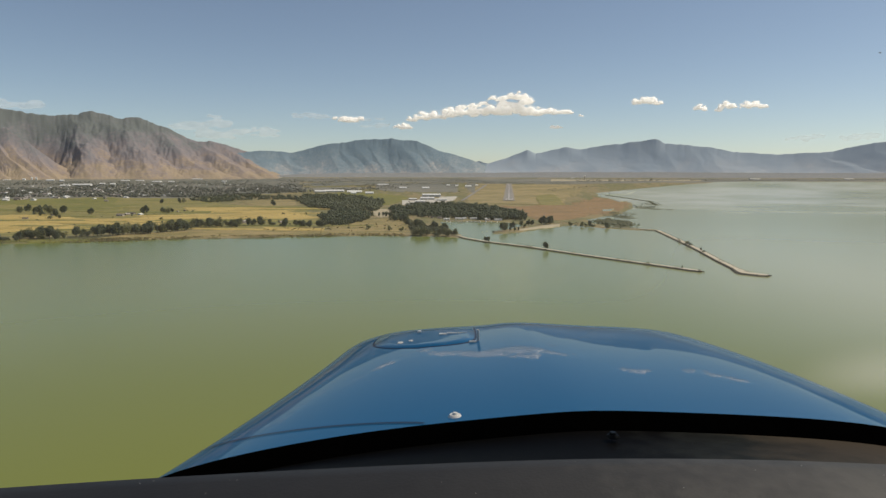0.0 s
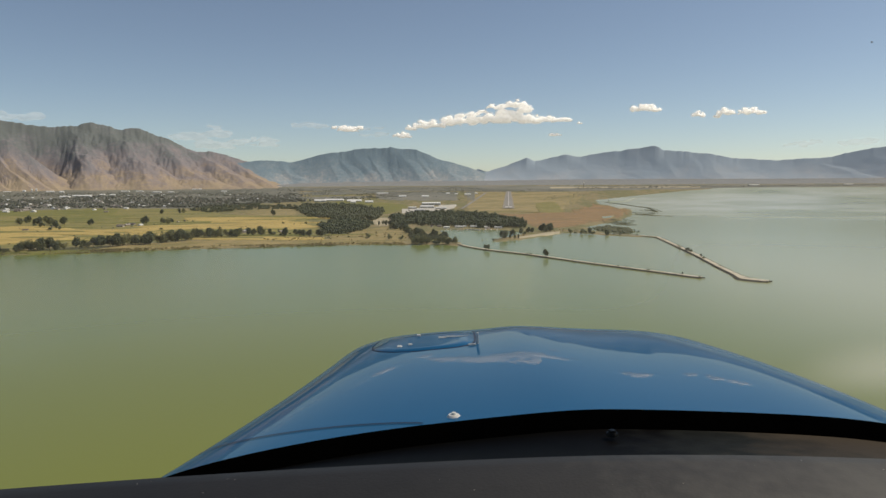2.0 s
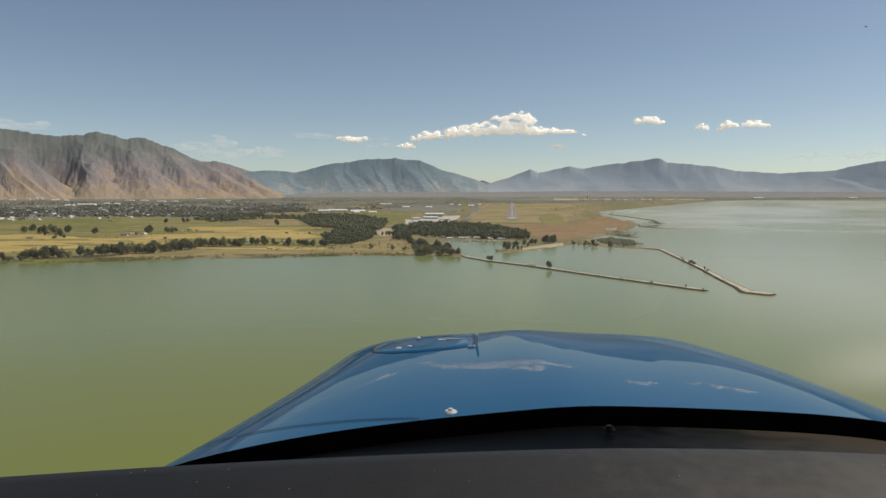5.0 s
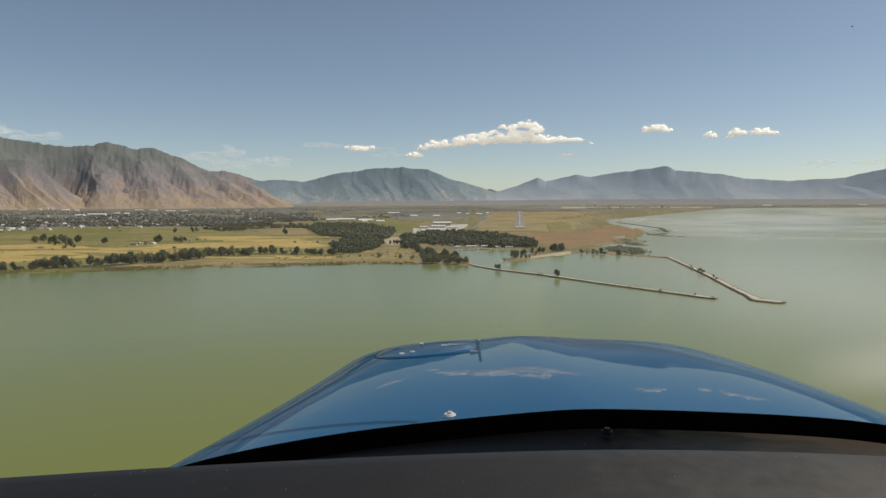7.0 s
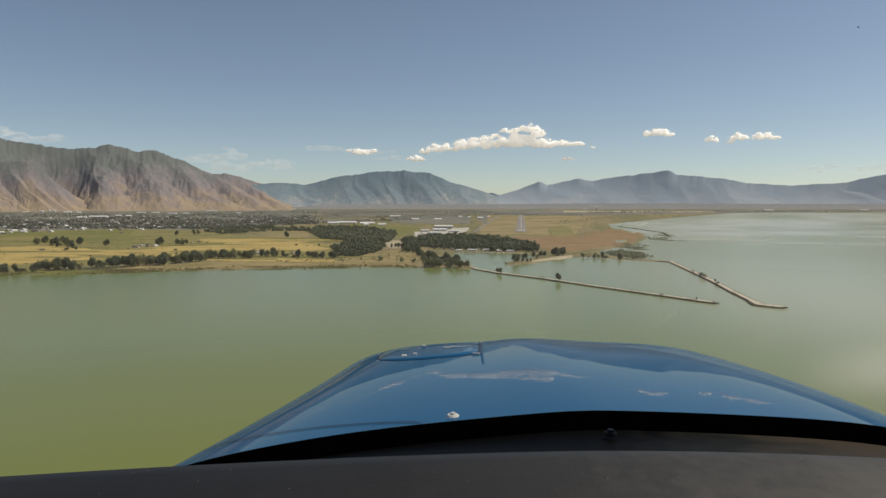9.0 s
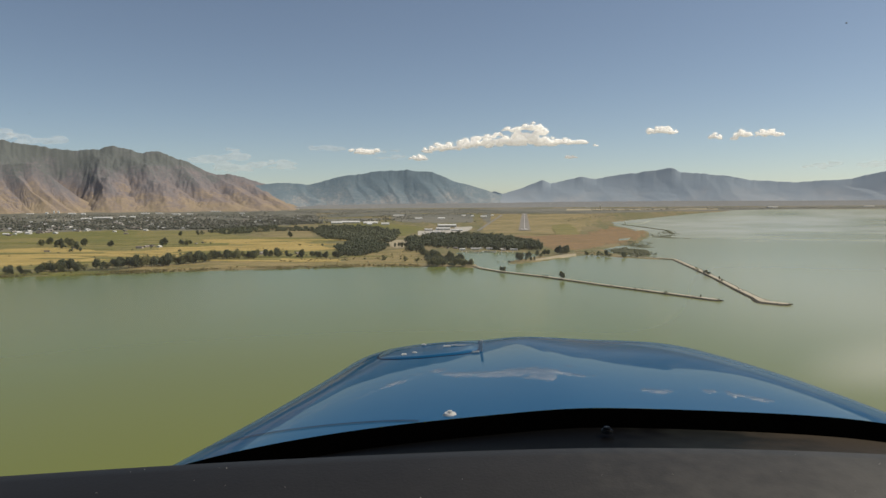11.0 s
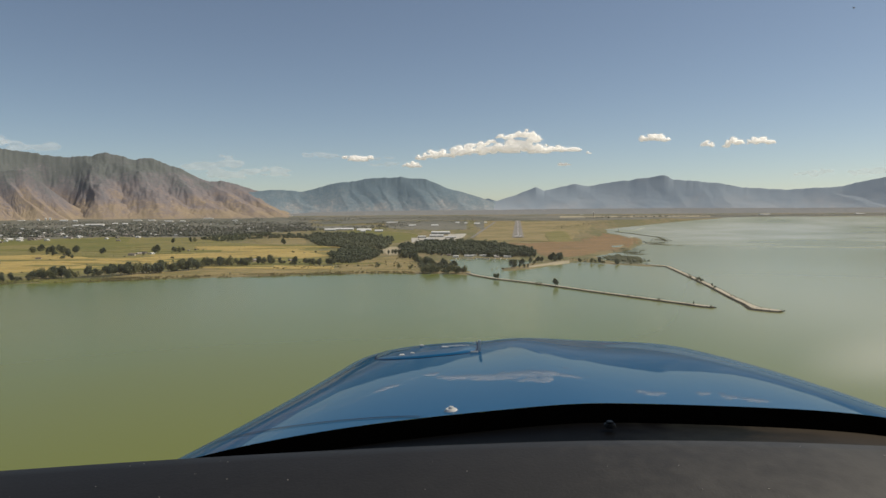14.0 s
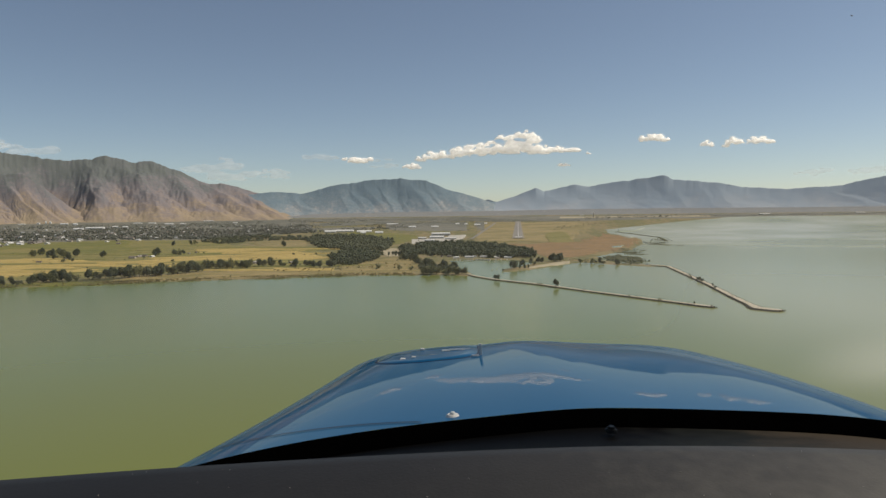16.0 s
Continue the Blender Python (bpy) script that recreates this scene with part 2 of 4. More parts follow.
def fbm(x, y, octaves=4):
    s, a, t = 0, 0.5, 0
    for o in range(octaves):
        s, t = s + a * vnoise(x * 2 ** o + 17 * o, y * 2 ** o + 31 * o), t + a
        a *= 0.5
    return s / t


def inside(poly, x, y):
    """Signed distance to a polygon, positive inside."""
    d = np.full(x.shape, 1e12)
    s = np.zeros(x.shape, bool)
    for (ax, ay), (bx, by) in zip(poly, poly[1:] + poly[:1]):
        ex, ey = bx - ax, by - ay
        t = np.clip(((x - ax) * ex + (y - ay) * ey) / (ex * ex + ey * ey + 1e-9), 0, 1)
        d = np.minimum(d, (x - ax - t * ex) ** 2 + (y - ay - t * ey) ** 2)
        c = (ay > y) != (by > y)
        s ^= c & (x < (bx - ax) * (y - ay) / (by - ay + (1e-9 if by == ay else 0)) + ax)
    return np.where(s, 1, -1) * np.sqrt(d)


# the lake's shore, from the west along the fields, round the harbour and its spit, past the marsh to the far side
SHORE = [
    (-872, 1003), (-769, 1045), (-658, 1063), (-566, 1090), (-478, 1120), (-367, 1150), (-257, 1172), (-183, 1200), (-95, 1211), (-42, 1194), (16, 1194), (52, 1161),
    (53, 1217), (38, 1347), (27, 1456), (21, 1564), (101, 1594), (187, 1545), (204, 1464), (169, 1392), (117, 1292), (120, 1241), (166, 1279), (229, 1369), (270, 1439),
    (310, 1456), (352, 1384), (405, 1333), (440, 1312), (452, 1347), (418, 1377), (385, 1423), (364, 1508), (377, 1646), (440, 1761), (536, 1921), (674, 2266), (814, 2759), (844, 3174),
    (890, 3629), (1066, 4381), (1414, 5083), (2192, 6690), (3553, 9418), (5021, 11996), (5164, 12845), (6434, 14787), (9330, 13822), (12229, 13246)]
FAR = 60000.0
LAND = SHORE + [(FAR, FAR * .9), (-FAR, FAR * .9)]


def shore_height(x, y):
    d = inside(LAND, x, y)
    r = np.hypot(x, y)
    d = d + (fbm(x / 28, y / 28) - .5) * 16 * np.clip(r / 1500, .5, 3)
    return np.clip(d * .09, -2.5, 1.0) + np.clip(d * .004, 0, 1.2)


def land_z(x, y):
    return float(max(0.3, shore_height(np.array([x]), np.array([y]))[0]))


def build_ground():
    dep = np.concatenate([np.linspace(2.2, 30, 90), np.linspace(30.5, 140, 190)])
    r = EYE * 1207 / dep
    b = np.radians(np.linspace(-41, 41, 1150))
    B, R = np.meshgrid(b, r)
    X, Y = R * np.sin(B), R * np.cos(B)
    Z = shore_height(X, Y)
    Z = Z + np.where(Z > .6, (fbm(X / 60, Y / 60) - .5) * 1.2, 0)
    keep = Z > -1.5
    me = grid_mesh("ground", *lie_all(X, Y, Z), M["ground"], keep=keep)
    return tagged(new("ground", me), "flat dry valley floor of tan grass beside the lake", "ground", kind="structure")


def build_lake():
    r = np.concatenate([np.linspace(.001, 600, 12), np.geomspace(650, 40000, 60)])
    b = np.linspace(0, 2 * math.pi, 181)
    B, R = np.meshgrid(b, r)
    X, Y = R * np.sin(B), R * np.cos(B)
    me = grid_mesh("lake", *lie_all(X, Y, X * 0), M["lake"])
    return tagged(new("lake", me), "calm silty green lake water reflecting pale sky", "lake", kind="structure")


build_ground()
build_lake()


def field(points, material, label, name="field", lift=.35, step=None, ragged=6.0):
    """A patch of crop, soil or reeds laid over the ground, with a ragged edge."""
    xs, ys = [p[0] for p in points], [p[1] for p in points]
    r0 = max(600, min(math.hypot(*p) for p in points))
    r1 = max(math.hypot(*p) for p in points)
    b = [math.atan2(p[0], p[1]) for p in points]
    db = max((max(b) - min(b)) / 150, .0006)
    bb = np.arange(min(b) - db * 2, max(b) + db * 3, db)
    dd = np.linspace(EYE / (r1 * 1.02), EYE / (r0 * .98), 70)
    B, D = np.meshgrid(bb, dd)
    R = EYE / D
    X, Y = R * np.sin(B), R * np.cos(B)
    far = np.maximum(1, R / 1500)
    d = inside(list(points), X, Y) + ((fbm(X / 34 / far + 9, Y / 34 / far) - .5) * ragged * 6 + (fbm(X / 9 + 3, Y / 9) - .5) * ragged * 2) * far ** 1.6
    Z = np.maximum(shore_height(X, Y), -.5)
    Z = Z + np.where(Z > .6, (fbm(X / 60, Y / 60) - .5) * 1.2, 0) + lift * np.clip(R / 1500, 1, 4)
    # edge vertices dip under the ground
    Z = np.where(d > 0, Z, Z - 3.0)
    me = grid_mesh(name, *lie_all(X, Y, Z), M[material], keep=d > 0)
    return tagged(new(name, me), label, "field", kind="structure")


field([(-25340, 28266), (-10183, 25439), (-4278, 21198), (-804, 4537), (-1064, 3736), (-1165, 3097), (-1548, 3256), (-1918, 2952), (-2534, 2821)], "town", "leafy town on the valley floor", lift=.2)
field([(-2525, 3097), (-1913, 3023), (-1589, 3342), (-1194, 3174), (-766, 2538), (-413, 2226), (-251, 1646), (-251, 1347), (-469, 1333), (-635, 1205), (-924, 1130)], "olive", "olive and straw coloured meadow behind the shore")
field([(-2214, 3023), (-1713, 3023), (-1378, 3174), (-1168, 2590), (-1343, 2440), (-1755, 2394)], "green", "green pasture with faint mown bands", lift=.6, ragged=12)
field([(-1313, 2350), (-1232, 2590), (-1044, 2440), (-927, 2114), (-1076, 2046)], "green", "dark green irrigated field", lift=.6, ragged=10)
field([(-1138, 1625), (-1119, 1837), (-926, 1761), (-736, 1545), (-815, 1456), (-830, 1183)], "gold", "ripe gold field of dry grass", lift=.6)
field([(-784, 1786), (-563, 1865), (-448, 2046), (-269, 1690), (-369, 1564), (-597, 1584)], "gold", "broad gold hay field", lift=.7)
field([(-801, 2226), (-590, 2266), (-393, 2114), (-485, 1921), (-686, 1951)], "gold", "gold strip of dry grass", lift=.9, name="field")
field([(-759, 2759), (-768, 2952), (-599, 3023), (-474, 2394), (-533, 2266), (-668, 2488)], "airgrass", "dry straw coloured field beside dark woods", lift=.6)
field([(-575, 4234), (-485, 4537), (-100, 3342), (-170, 2440), (-329, 2759)], "green", "green playing field behind the woods", lift=.5)
field([(-167, 2013), (-147, 2114), (-114, 2013), (-104, 1736), (-135, 1736)], "pale", "pale gravel lot between the woods", lift=.8)
field([(-206, 1347), (-174, 1564), (-97, 1690), (-47, 1456), (-52, 1279), (-151, 1266)], "strawreed", "rough gold grass by the lake shore", lift=.6, ragged=10)
field([(-558, 1130), (-550, 1217), (-478, 1266), (-366, 1319), (-240, 1292), (-147, 1319), (-57, 1266), (-49, 1211), (-186, 1217), (-374, 1172), (-487, 1140)], "strawreed", "straw coloured reed bank along the shore", lift=.7)
field([(-870, 1063), (-723, 1110), (-618, 1172), (-535, 1183), (-516, 1120), (-645, 1072), (-805, 1036)], "marsh", "dark reedy shore below the tree line", lift=.5)
field([(117, 2759), (217, 3969), (589, 8475), (1950, 8475), (1296, 5083), (616, 3023), (449, 2394), (274, 2266), (143, 2266)], "airgrass", "tawny dry grass of the airfield", lift=.4, ragged=22)
field([(549, 3528), (682, 3849), (481, 2440), (407, 2440)], "olive", "darker green wedge of airfield grass", lift=.8, ragged=6)
field([(124, 2266), (467, 2440), (1037, 4381), (884, 3432), (832, 2885), (661, 2266), (520, 1921), (425, 1761), (345, 1625), (271, 1625), (226, 1865)], "reed", "rust brown reed bed beside the bay", lift=.7, ragged=16)
field([(-110, 2885), (16, 3174), (61, 2644), (-48, 2394), (-103, 2538)], "concrete", "pale parking lot by the hangars", lift=.6)
field([(45, 3386), (152, 3528), (91, 2885), (50, 2759)], "concrete", "pale concrete aircraft apron", lift=.7)
field([(-707, 10172), (615, 9780), (221, 4381), (-90, 4537), (-449, 5777)], "hazed", "dry flat grass beyond the hangars", lift=.5, ragged=14)
field([(-1964, 10596), (-803, 11560), (-659, 8475), (-1251, 7062)], "hazed", "far hazy strip of grazing land", lift=.4)
field([(-1122, 6052), (-547, 6355), (-583, 4887), (-846, 4887)], "hazed", "far grey green meadow", lift=.4)
field([(-14547, 36344), (3486, 36344), (7258, 31800), (25106, 42402), (42638, 42402), (13608, 13528), (6712, 15140), (5325, 13246), (3471, 10596), (2152, 9780), (842, 10596), (-803, 11560), (-2567, 12716), (-7273, 18169)], "hazed", "hazy grey far end of the valley floor", lift=.25)
field([(1063, 13386), (3109, 14130), (3787, 11560), (1999, 9081), (777, 9780)], "town", "dark far scrub flat beyond the runway", lift=.4)
field([(4131, 23125), (8345, 21198), (6127, 15897), (2972, 15897)], "pale", "pale far mud flat", lift=.4)
field([(-1057, 1508), (-966, 1564), (-832, 1508), (-679, 1377), (-723, 1292), (-838, 1194)], "gold", "bright gold stubble field behind the shore trees", lift=.85, ragged=9)
field([(-1043, 1736), (-1028, 1837), (-889, 1690), (-781, 1625), (-823, 1564), (-937, 1604)], "gold", "bare gold patch beside the farm grove", lift=.95, ragged=7)
field([(-788, 1625), (-654, 1736), (-473, 1761), (-485, 1604), (-656, 1508)], "gold", "faded gold hay strip in the meadow", lift=.95, ragged=7)
srng = random.Random(8)
for i in range(24):
    # narrow bands of crop and stubble across the meadows
    r, a = srng.uniform(1270, 2450), srng.uniform(-.62, -.16)
    w, q = srng.uniform(60, 260), srng.uniform(10, 45)
    x, y = r * math.sin(a), r * math.cos(a)
    t = srng.uniform(-.25, .1)
    ca, sa = math.cos(t), math.sin(t)
    kind, say = srng.choice((("gold", "thin gold band of stubble"), ("green", "thin green band of crop"), ("green", "narrow strip of green crop"), ("olive", "olive band of rough grass")))
    field([(x + u * ca - v * sa, y + u * sa + v * ca) for u, v in ((-w, -q), (w, -q * .6), (w * .9, q), (-w * .8, q * .8))], kind, say + " in the meadow", lift=1.0 + i * .012, ragged=4)
for (x, y), w, q in (((716, 2266), 26, 50), ((732, 2206), 20, 34), ((842, 2590), 18, 60), ((761, 2168), 9, 22), ((498, 1798), 28, 40), ((568, 1907), 9, 22), ((526, 1982), 14, 40), ((726, 2394), 12, 30), ((775, 2372), 14, 30), ((497, 1725), 22, 26), ((415, 1625), 20, 30)):
    # ragged slivers of reed with uneven outlines
    pts = [(x + math.cos(k * .785) * w * srng.uniform(.8, 1.7), y + math.sin(k * .785) * q * srng.uniform(.6, 1.5)) for k in range(8)]
    field(pts, "marsh", "small dark reed islet in shallow water", lift=.5, ragged=1.1)
field([(166, 1326), (240, 1439), (281, 1482), (269, 1423), (230, 1377), (167, 1292)], "pale", "pale sandy beach of the harbour spit", lift=.9, ragged=2)
for pts in ([(1180, 4537), (1481, 4887), (1137, 3969), (1007, 3849)], [(528, 2114), (595, 2187), (545, 2046), (508, 2013)], [(793, 2952), (818, 2885), (764, 2759)]):
    field(pts, "lake", "shallow pool of pale water among reeds", name="pool", lift=1.0, ragged=1.5)
field([(370, 1646), (455, 1736), (475, 1584), (455, 1439), (388, 1392), (360, 1490)], "marsh", "dark green marsh islet in shallow water", lift=.9, ragged=14)


# ---------------------------------------------------------------- mountains
def mountain_range(name, profile, foot_r, ridge_r, material, label, seed, spacing, foot_dep=6.0, lean=1.0, relief=1.0, spurs=(), gully=.10):
    """A ridge given as (bearing in degrees, height above the foot in metres), with spurs (bearing at the ridge, at the foot, width) and side gullies down to the plain."""
    rng = np.random.default_rng(seed)
    pb, ph = [p[0] for p in profile], [p[1] for p in profile]
    b = np.linspace(pb[0], pb[-1], 640)
    t = np.linspace(0, 1.3, 120)
    B, T = np.meshgrid(b, t)
    top = np.interp(B, pb, ph)
    top = top * (1 + .05 * (fbm(B * 1.3 + seed, B * 0 + 3, 4) - .5) + .035 * (fbm(B * 3.1 + seed, B * 0 + 8, 3) - .5))
    # the notches of the skyline fade out below the ridge
    n = max(3, int(2.6 / (b[1] - b[0])))
    soft = np.hanning(2 * n + 1)
    broad = np.convolve(np.pad(top[0], n, "edge"), soft / soft.sum(), "valid")[None]
    foot = EYE - foot_dep * foot_r / 1207 - 6
    u = np.clip(T, 0, 1)
    top = broad + (top - broad) * u ** 5
    warp = (fbm(B * .45 + seed, T * 2.5 + seed, 4) - .5) * spacing * .7
    H = .62 * u ** 2.1 + .38 * u ** 1.2 - .16 * relief * np.sin(u * math.pi)
    label_u, flank = u + B * .22, np.ones_like(u)
    lines = list(spurs)
    c = pb[0] - spacing
    while c < pb[-1] + spacing and not spurs:
        lines.append((c, c + lean * spacing * rng.uniform(.4, 1.2), spacing * rng.uniform(.55, .95)))
        c += spacing * rng.uniform(.5, 1.2)
    for i, (a, f, w, *lee) in enumerate(lines):
        reach = 1.0 if spurs else rng.uniform(.78, 1.0)
        ridge = reach * u ** rng.uniform(.95, 1.15) + (1 - reach) * u ** 3
        ridge = ridge + relief * .05 * (fbm(u * 7 + i * 5, u * 0 + seed, 2) - .5) * np.sin(u * math.pi)
        d = B + warp - a - (f - a) * (1 - u)
        off = np.where(d < 0, -d / w, d / (lee[0] if lee else w))
        h = ridge - off * .36 * relief * (1 - u ** 2.5) * (.12 + .88 * np.minimum(1, u * 1.7))
        win = h > H
        # gullies run down from the crest along either flank
        label_u = np.where(win, u + off * .42 + i * 3.7, label_u)
        flank = np.where(win, np.clip(off * 2.2, 0, 1), flank)
        H = np.maximum(H, h)
    wob = fbm(B * 2.2 + seed, T * 9 + seed, 3) - .5
    cutting = 0
    for freq, amp in ((6, 1.0), (13, .6), (29, .25)):
        cutting = cutting + amp * (np.abs(2 * vnoise(label_u * freq + wob * 2.2, B * .25 * freq / 8 + seed) - 1) - .5)
    rough = fbm(B * 1.1 + seed, T * 5 + seed, 5) - .5
    H = top * (H + relief * (gully * cutting * flank + .13 * rough) * np.sin(u * math.pi) + .012 * relief * (fbm(B * 6, T * 16, 3) - .5) * np.clip(u * 3, 0, 1))
    H = np.where(T > 1, top * (1 - (T - 1) * 1.2), H)
    R = foot_r + (ridge_r - foot_r) * T
    A = np.radians(B)
    me = grid_mesh(name, R * np.sin(A), R * np.cos(A), foot + np.maximum(H, -3), M[material])
    return tagged(new(name, me), label, "mountain", kind="structure")


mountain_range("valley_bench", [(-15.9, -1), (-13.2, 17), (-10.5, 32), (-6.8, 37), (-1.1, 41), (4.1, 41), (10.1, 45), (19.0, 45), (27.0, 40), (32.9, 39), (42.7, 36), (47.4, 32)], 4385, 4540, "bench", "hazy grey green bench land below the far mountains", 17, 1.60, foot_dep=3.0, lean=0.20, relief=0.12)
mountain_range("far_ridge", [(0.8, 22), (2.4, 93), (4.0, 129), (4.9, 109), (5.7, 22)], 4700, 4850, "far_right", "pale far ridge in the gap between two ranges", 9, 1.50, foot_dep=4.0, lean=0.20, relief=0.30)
mountain_range("mountain_range_west", [(-44.7, 435), (-40.3, 474), (-36.0, 456), (-32.8, 449), (-30.8, 414), (-29.0, 400), (-27.5, 405), (-26.0, 435), (-25.1, 421), (-24.1, 394), (-22.7, 406), (-20.5, 333), (-19.0, 268), (-18.5, 256), (-17.7, 262), (-16.8, 248), (-15.8, 218), (-14.5, 184), (-13.2, 138), (-12.3, 100), (-11.0, 52), (-10.0, 15)], 4250, 4900, "far_left", "steep dry mountain range with tan spurs and grey green slopes", 3, 3.00, foot_dep=6.0, relief=1.15, gully=.034,
               spurs=[(-44, -41.5, 3.5), (-38.5, -36, 3.4), (-33.6, -31.6, 3.0, 2.4), (-26.9, -26.2, 1.7, 5.5), (-24.8, -21.6, 4.2, 5.0), (-22.2, -17.0, 4.0, 5.0), (-19.3, -14.0, 3.4, 4.0), (-17.2, -11.9, 2.4, 3.0)])
mountain_range("mountain_range_middle", [(-18.3, 120), (-16.3, 165), (-14.5, 190), (-13.2, 199), (-11.2, 186), (-8.6, 243), (-6.3, 272), (-4.2, 280), (-3.3, 294), (-2.3, 273), (-1.1, 269), (0.8, 202), (3.1, 147), (4.5, 111), (5.7, 56), (6.9, 25)], 4560, 4790, "far_mid", "hazy blue green wooded mountain with pale gullies", 5, 2.00, foot_dep=5.0, lean=1.10, relief=0.24, gully=.035)
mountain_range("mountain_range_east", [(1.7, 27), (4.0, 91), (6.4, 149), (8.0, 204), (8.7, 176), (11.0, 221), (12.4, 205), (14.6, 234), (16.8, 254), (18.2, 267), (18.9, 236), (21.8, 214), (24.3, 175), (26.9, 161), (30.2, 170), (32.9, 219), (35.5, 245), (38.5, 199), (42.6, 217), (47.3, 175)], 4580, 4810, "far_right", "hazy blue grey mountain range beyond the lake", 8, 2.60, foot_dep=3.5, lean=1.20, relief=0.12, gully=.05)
mountain_range("foothill", [(-44.8, 206), (-39.0, 262), (-34.8, 286), (-32.8, 280), (-31.7, 287), (-31.2, 290), (-30.8, 258), (-29.5, 178), (-28.4, 104), (-27.2, 45), (-26.4, 14)], 4240, 4500, "far_left", "tan bare foothill spur at the mountain's foot", 12, 1.70, foot_dep=6.0, lean=1.50, relief=0.80, gully=.05)



# ---------------------------------------------------------------- clouds
def ball():
    bm = bmesh.new()
    bmesh.ops.create_icosphere(bm, subdivisions=2, radius=1)
    v, f = np.array([q.co for q in bm.verts]), np.array([[q.index for q in p.verts] for p in bm.faces])
    bm.free()
    return v, f


BALL_V, BALL_F = ball()


def puffs(seed, lumps, grow=1.0, thin=False):
    """Heaped cumulus with a flat base, or a thin torn veil: lumps are (x, z, radius) in metres."""
    rng = np.random.default_rng(seed)
    V = []
    for x, z, r in lumps:
        for i in range(22 if thin else 20):
            a, q, ph = rng.uniform(-1, 1), rng.uniform(0, 1), rng.uniform(0, 200)
            dome = math.sqrt(1 - a * a)
            if thin:
                px, pz, s = x + a * r * 1.9, z + rng.normal(0, .2) * r, r * rng.uniform(.12, .26) * (.5 + dome)
                shape = (2.0, .8, .62, .62)
            else:
                px, pz = (x + a * r * 1.25, z - .45 * r + q * dome * r * 1.1) if i > 2 else (x + (i - 1) * .5 * r, z - .1 * r)
                s = r * (rng.uniform(.2, .42) * (.65 + .35 * dome) if i > 2 else .40)
                shape = (1.25, .9, .9, .45)
            b = BALL_V
            k = grow * (.7 + .6 * fbm(b[:, 0] * 1.4 + b[:, 2] + ph, b[:, 1] * 1.4 - b[:, 2] * .7 + ph, 3))[:, None]
            c = b * k * s * (shape[0], shape[1], 1)
            c[:, 2] *= np.where(c[:, 2] > 0, shape[2], shape[3])
            V.append(c + (px, rng.uniform(-.35, .35) * r, pz))
    n = len(BALL_V)
    F = np.concatenate([BALL_F + n * i for i in range(len(V))])
    me = bpy.data.meshes.new("puff")
    me.from_pydata(np.concatenate(V).tolist(), [], F.tolist())
    return me


def one_skin(ob):
    """Melts the overlapping lumps of a cloud into one smooth skin."""
    r = ob.modifiers.new("skin", "REMESH")
    r.mode, r.voxel_size, r.use_smooth_shade = "VOXEL", 5.0, True
    s = ob.modifiers.new("soften", "SMOOTH")
    s.factor, s.iterations = .55, 5
    return ob


SKY_R, SKY_M = 4950.0, 4.1        # distance of the clouds; metres to a lump's unit, about 0.05 degrees


def sky_cloud(bearing, height, lumps, label, seed, thin=False):
    cloud = tagged(new("cloud"), label, "cloud", kind="structure")
    a = radians(bearing)
    cloud.matrix_basis = pose(SKY_R * math.sin(a), SKY_R * math.cos(a), height, 0, 0, -bearing)
    big = [(x * SKY_M, z * SKY_M, r * SKY_M) for x, z, r in lumps]
    if thin:
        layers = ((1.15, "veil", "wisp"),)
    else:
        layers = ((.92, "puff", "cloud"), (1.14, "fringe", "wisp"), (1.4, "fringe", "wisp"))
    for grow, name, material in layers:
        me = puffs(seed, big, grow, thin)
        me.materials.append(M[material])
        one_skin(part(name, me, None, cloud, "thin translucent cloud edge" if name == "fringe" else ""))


sky_cloud(5.75, 552, [(-157, -10, 8), (-137, -6, 11), (-112, -5, 12), (-85, -1, 14), (-60, 2, 15), (-35, 5, 16), (-10, 5, 18), (15, 6, 19), (40, 5, 18), (60, 2, 13), (-14, 25, 7), (2, 24, 8), (18, 28, 8), (34, 29, 11), (46, 20, 10), (-28, 17, 7), (-50, 13, 7), (6, 14, 9), (26, 14, 10), (-72, 10, 6), (80, 2, 10), (100, 2, 9), (117, 1, 7), (138, -5, 4)], "broad white heaped cumulus cloud with flat base", 4)
sky_cloud(17.3, 616, [(-16, -1, 7), (-2, 1, 9), (12, -1, 9), (20, -3, 6)], "small white cumulus puff", 5)
sky_cloud(22.4, 560, [(-21, 0, 8), (6, -4, 5), (18, 3, 10), (27, 1, 6)], "pair of small white cumulus puffs", 6)
sky_cloud(25.1, 562, [(-8, 1, 9), (4, 1, 9), (15, -1, 6)], "small white cumulus puff beside a larger one", 7)
sky_cloud(-6.9, 502, [(-20, 2, 5), (-5, 0, 8), (10, -1, 9), (24, 2, 6)], "small flat white cloud", 8)
sky_cloud(-2.3, 459, [(-9, 0, 6), (3, -1, 8), (10, -1, 6)], "scrap of white cloud", 9)
sky_cloud(10.3, 450, [(-5, 0, 5), (5, 0, 5)], "tiny scrap of cloud", 10)
sky_cloud(-9.4, 525, [(-20, 1, 10), (6, 0, 10)], "thin white streak beside a flat cloud", 11, True)
sky_cloud(-4.4, 475, [(-22, 6, 6), (-20, -4, 6), (6, -2, 8), (4, 9, 5)], "torn shreds of pale cloud", 12, True)
sky_cloud(-17.4, 425, [(-44, 4, 13), (-24, 2, 12), (6, 20, 7), (2, 8, 15), (4, -11, 16), (46, -5, 11), (86, -6, 12), (78, 2, 8)], "thin veil of pale cloud over the ridge", 13, True)
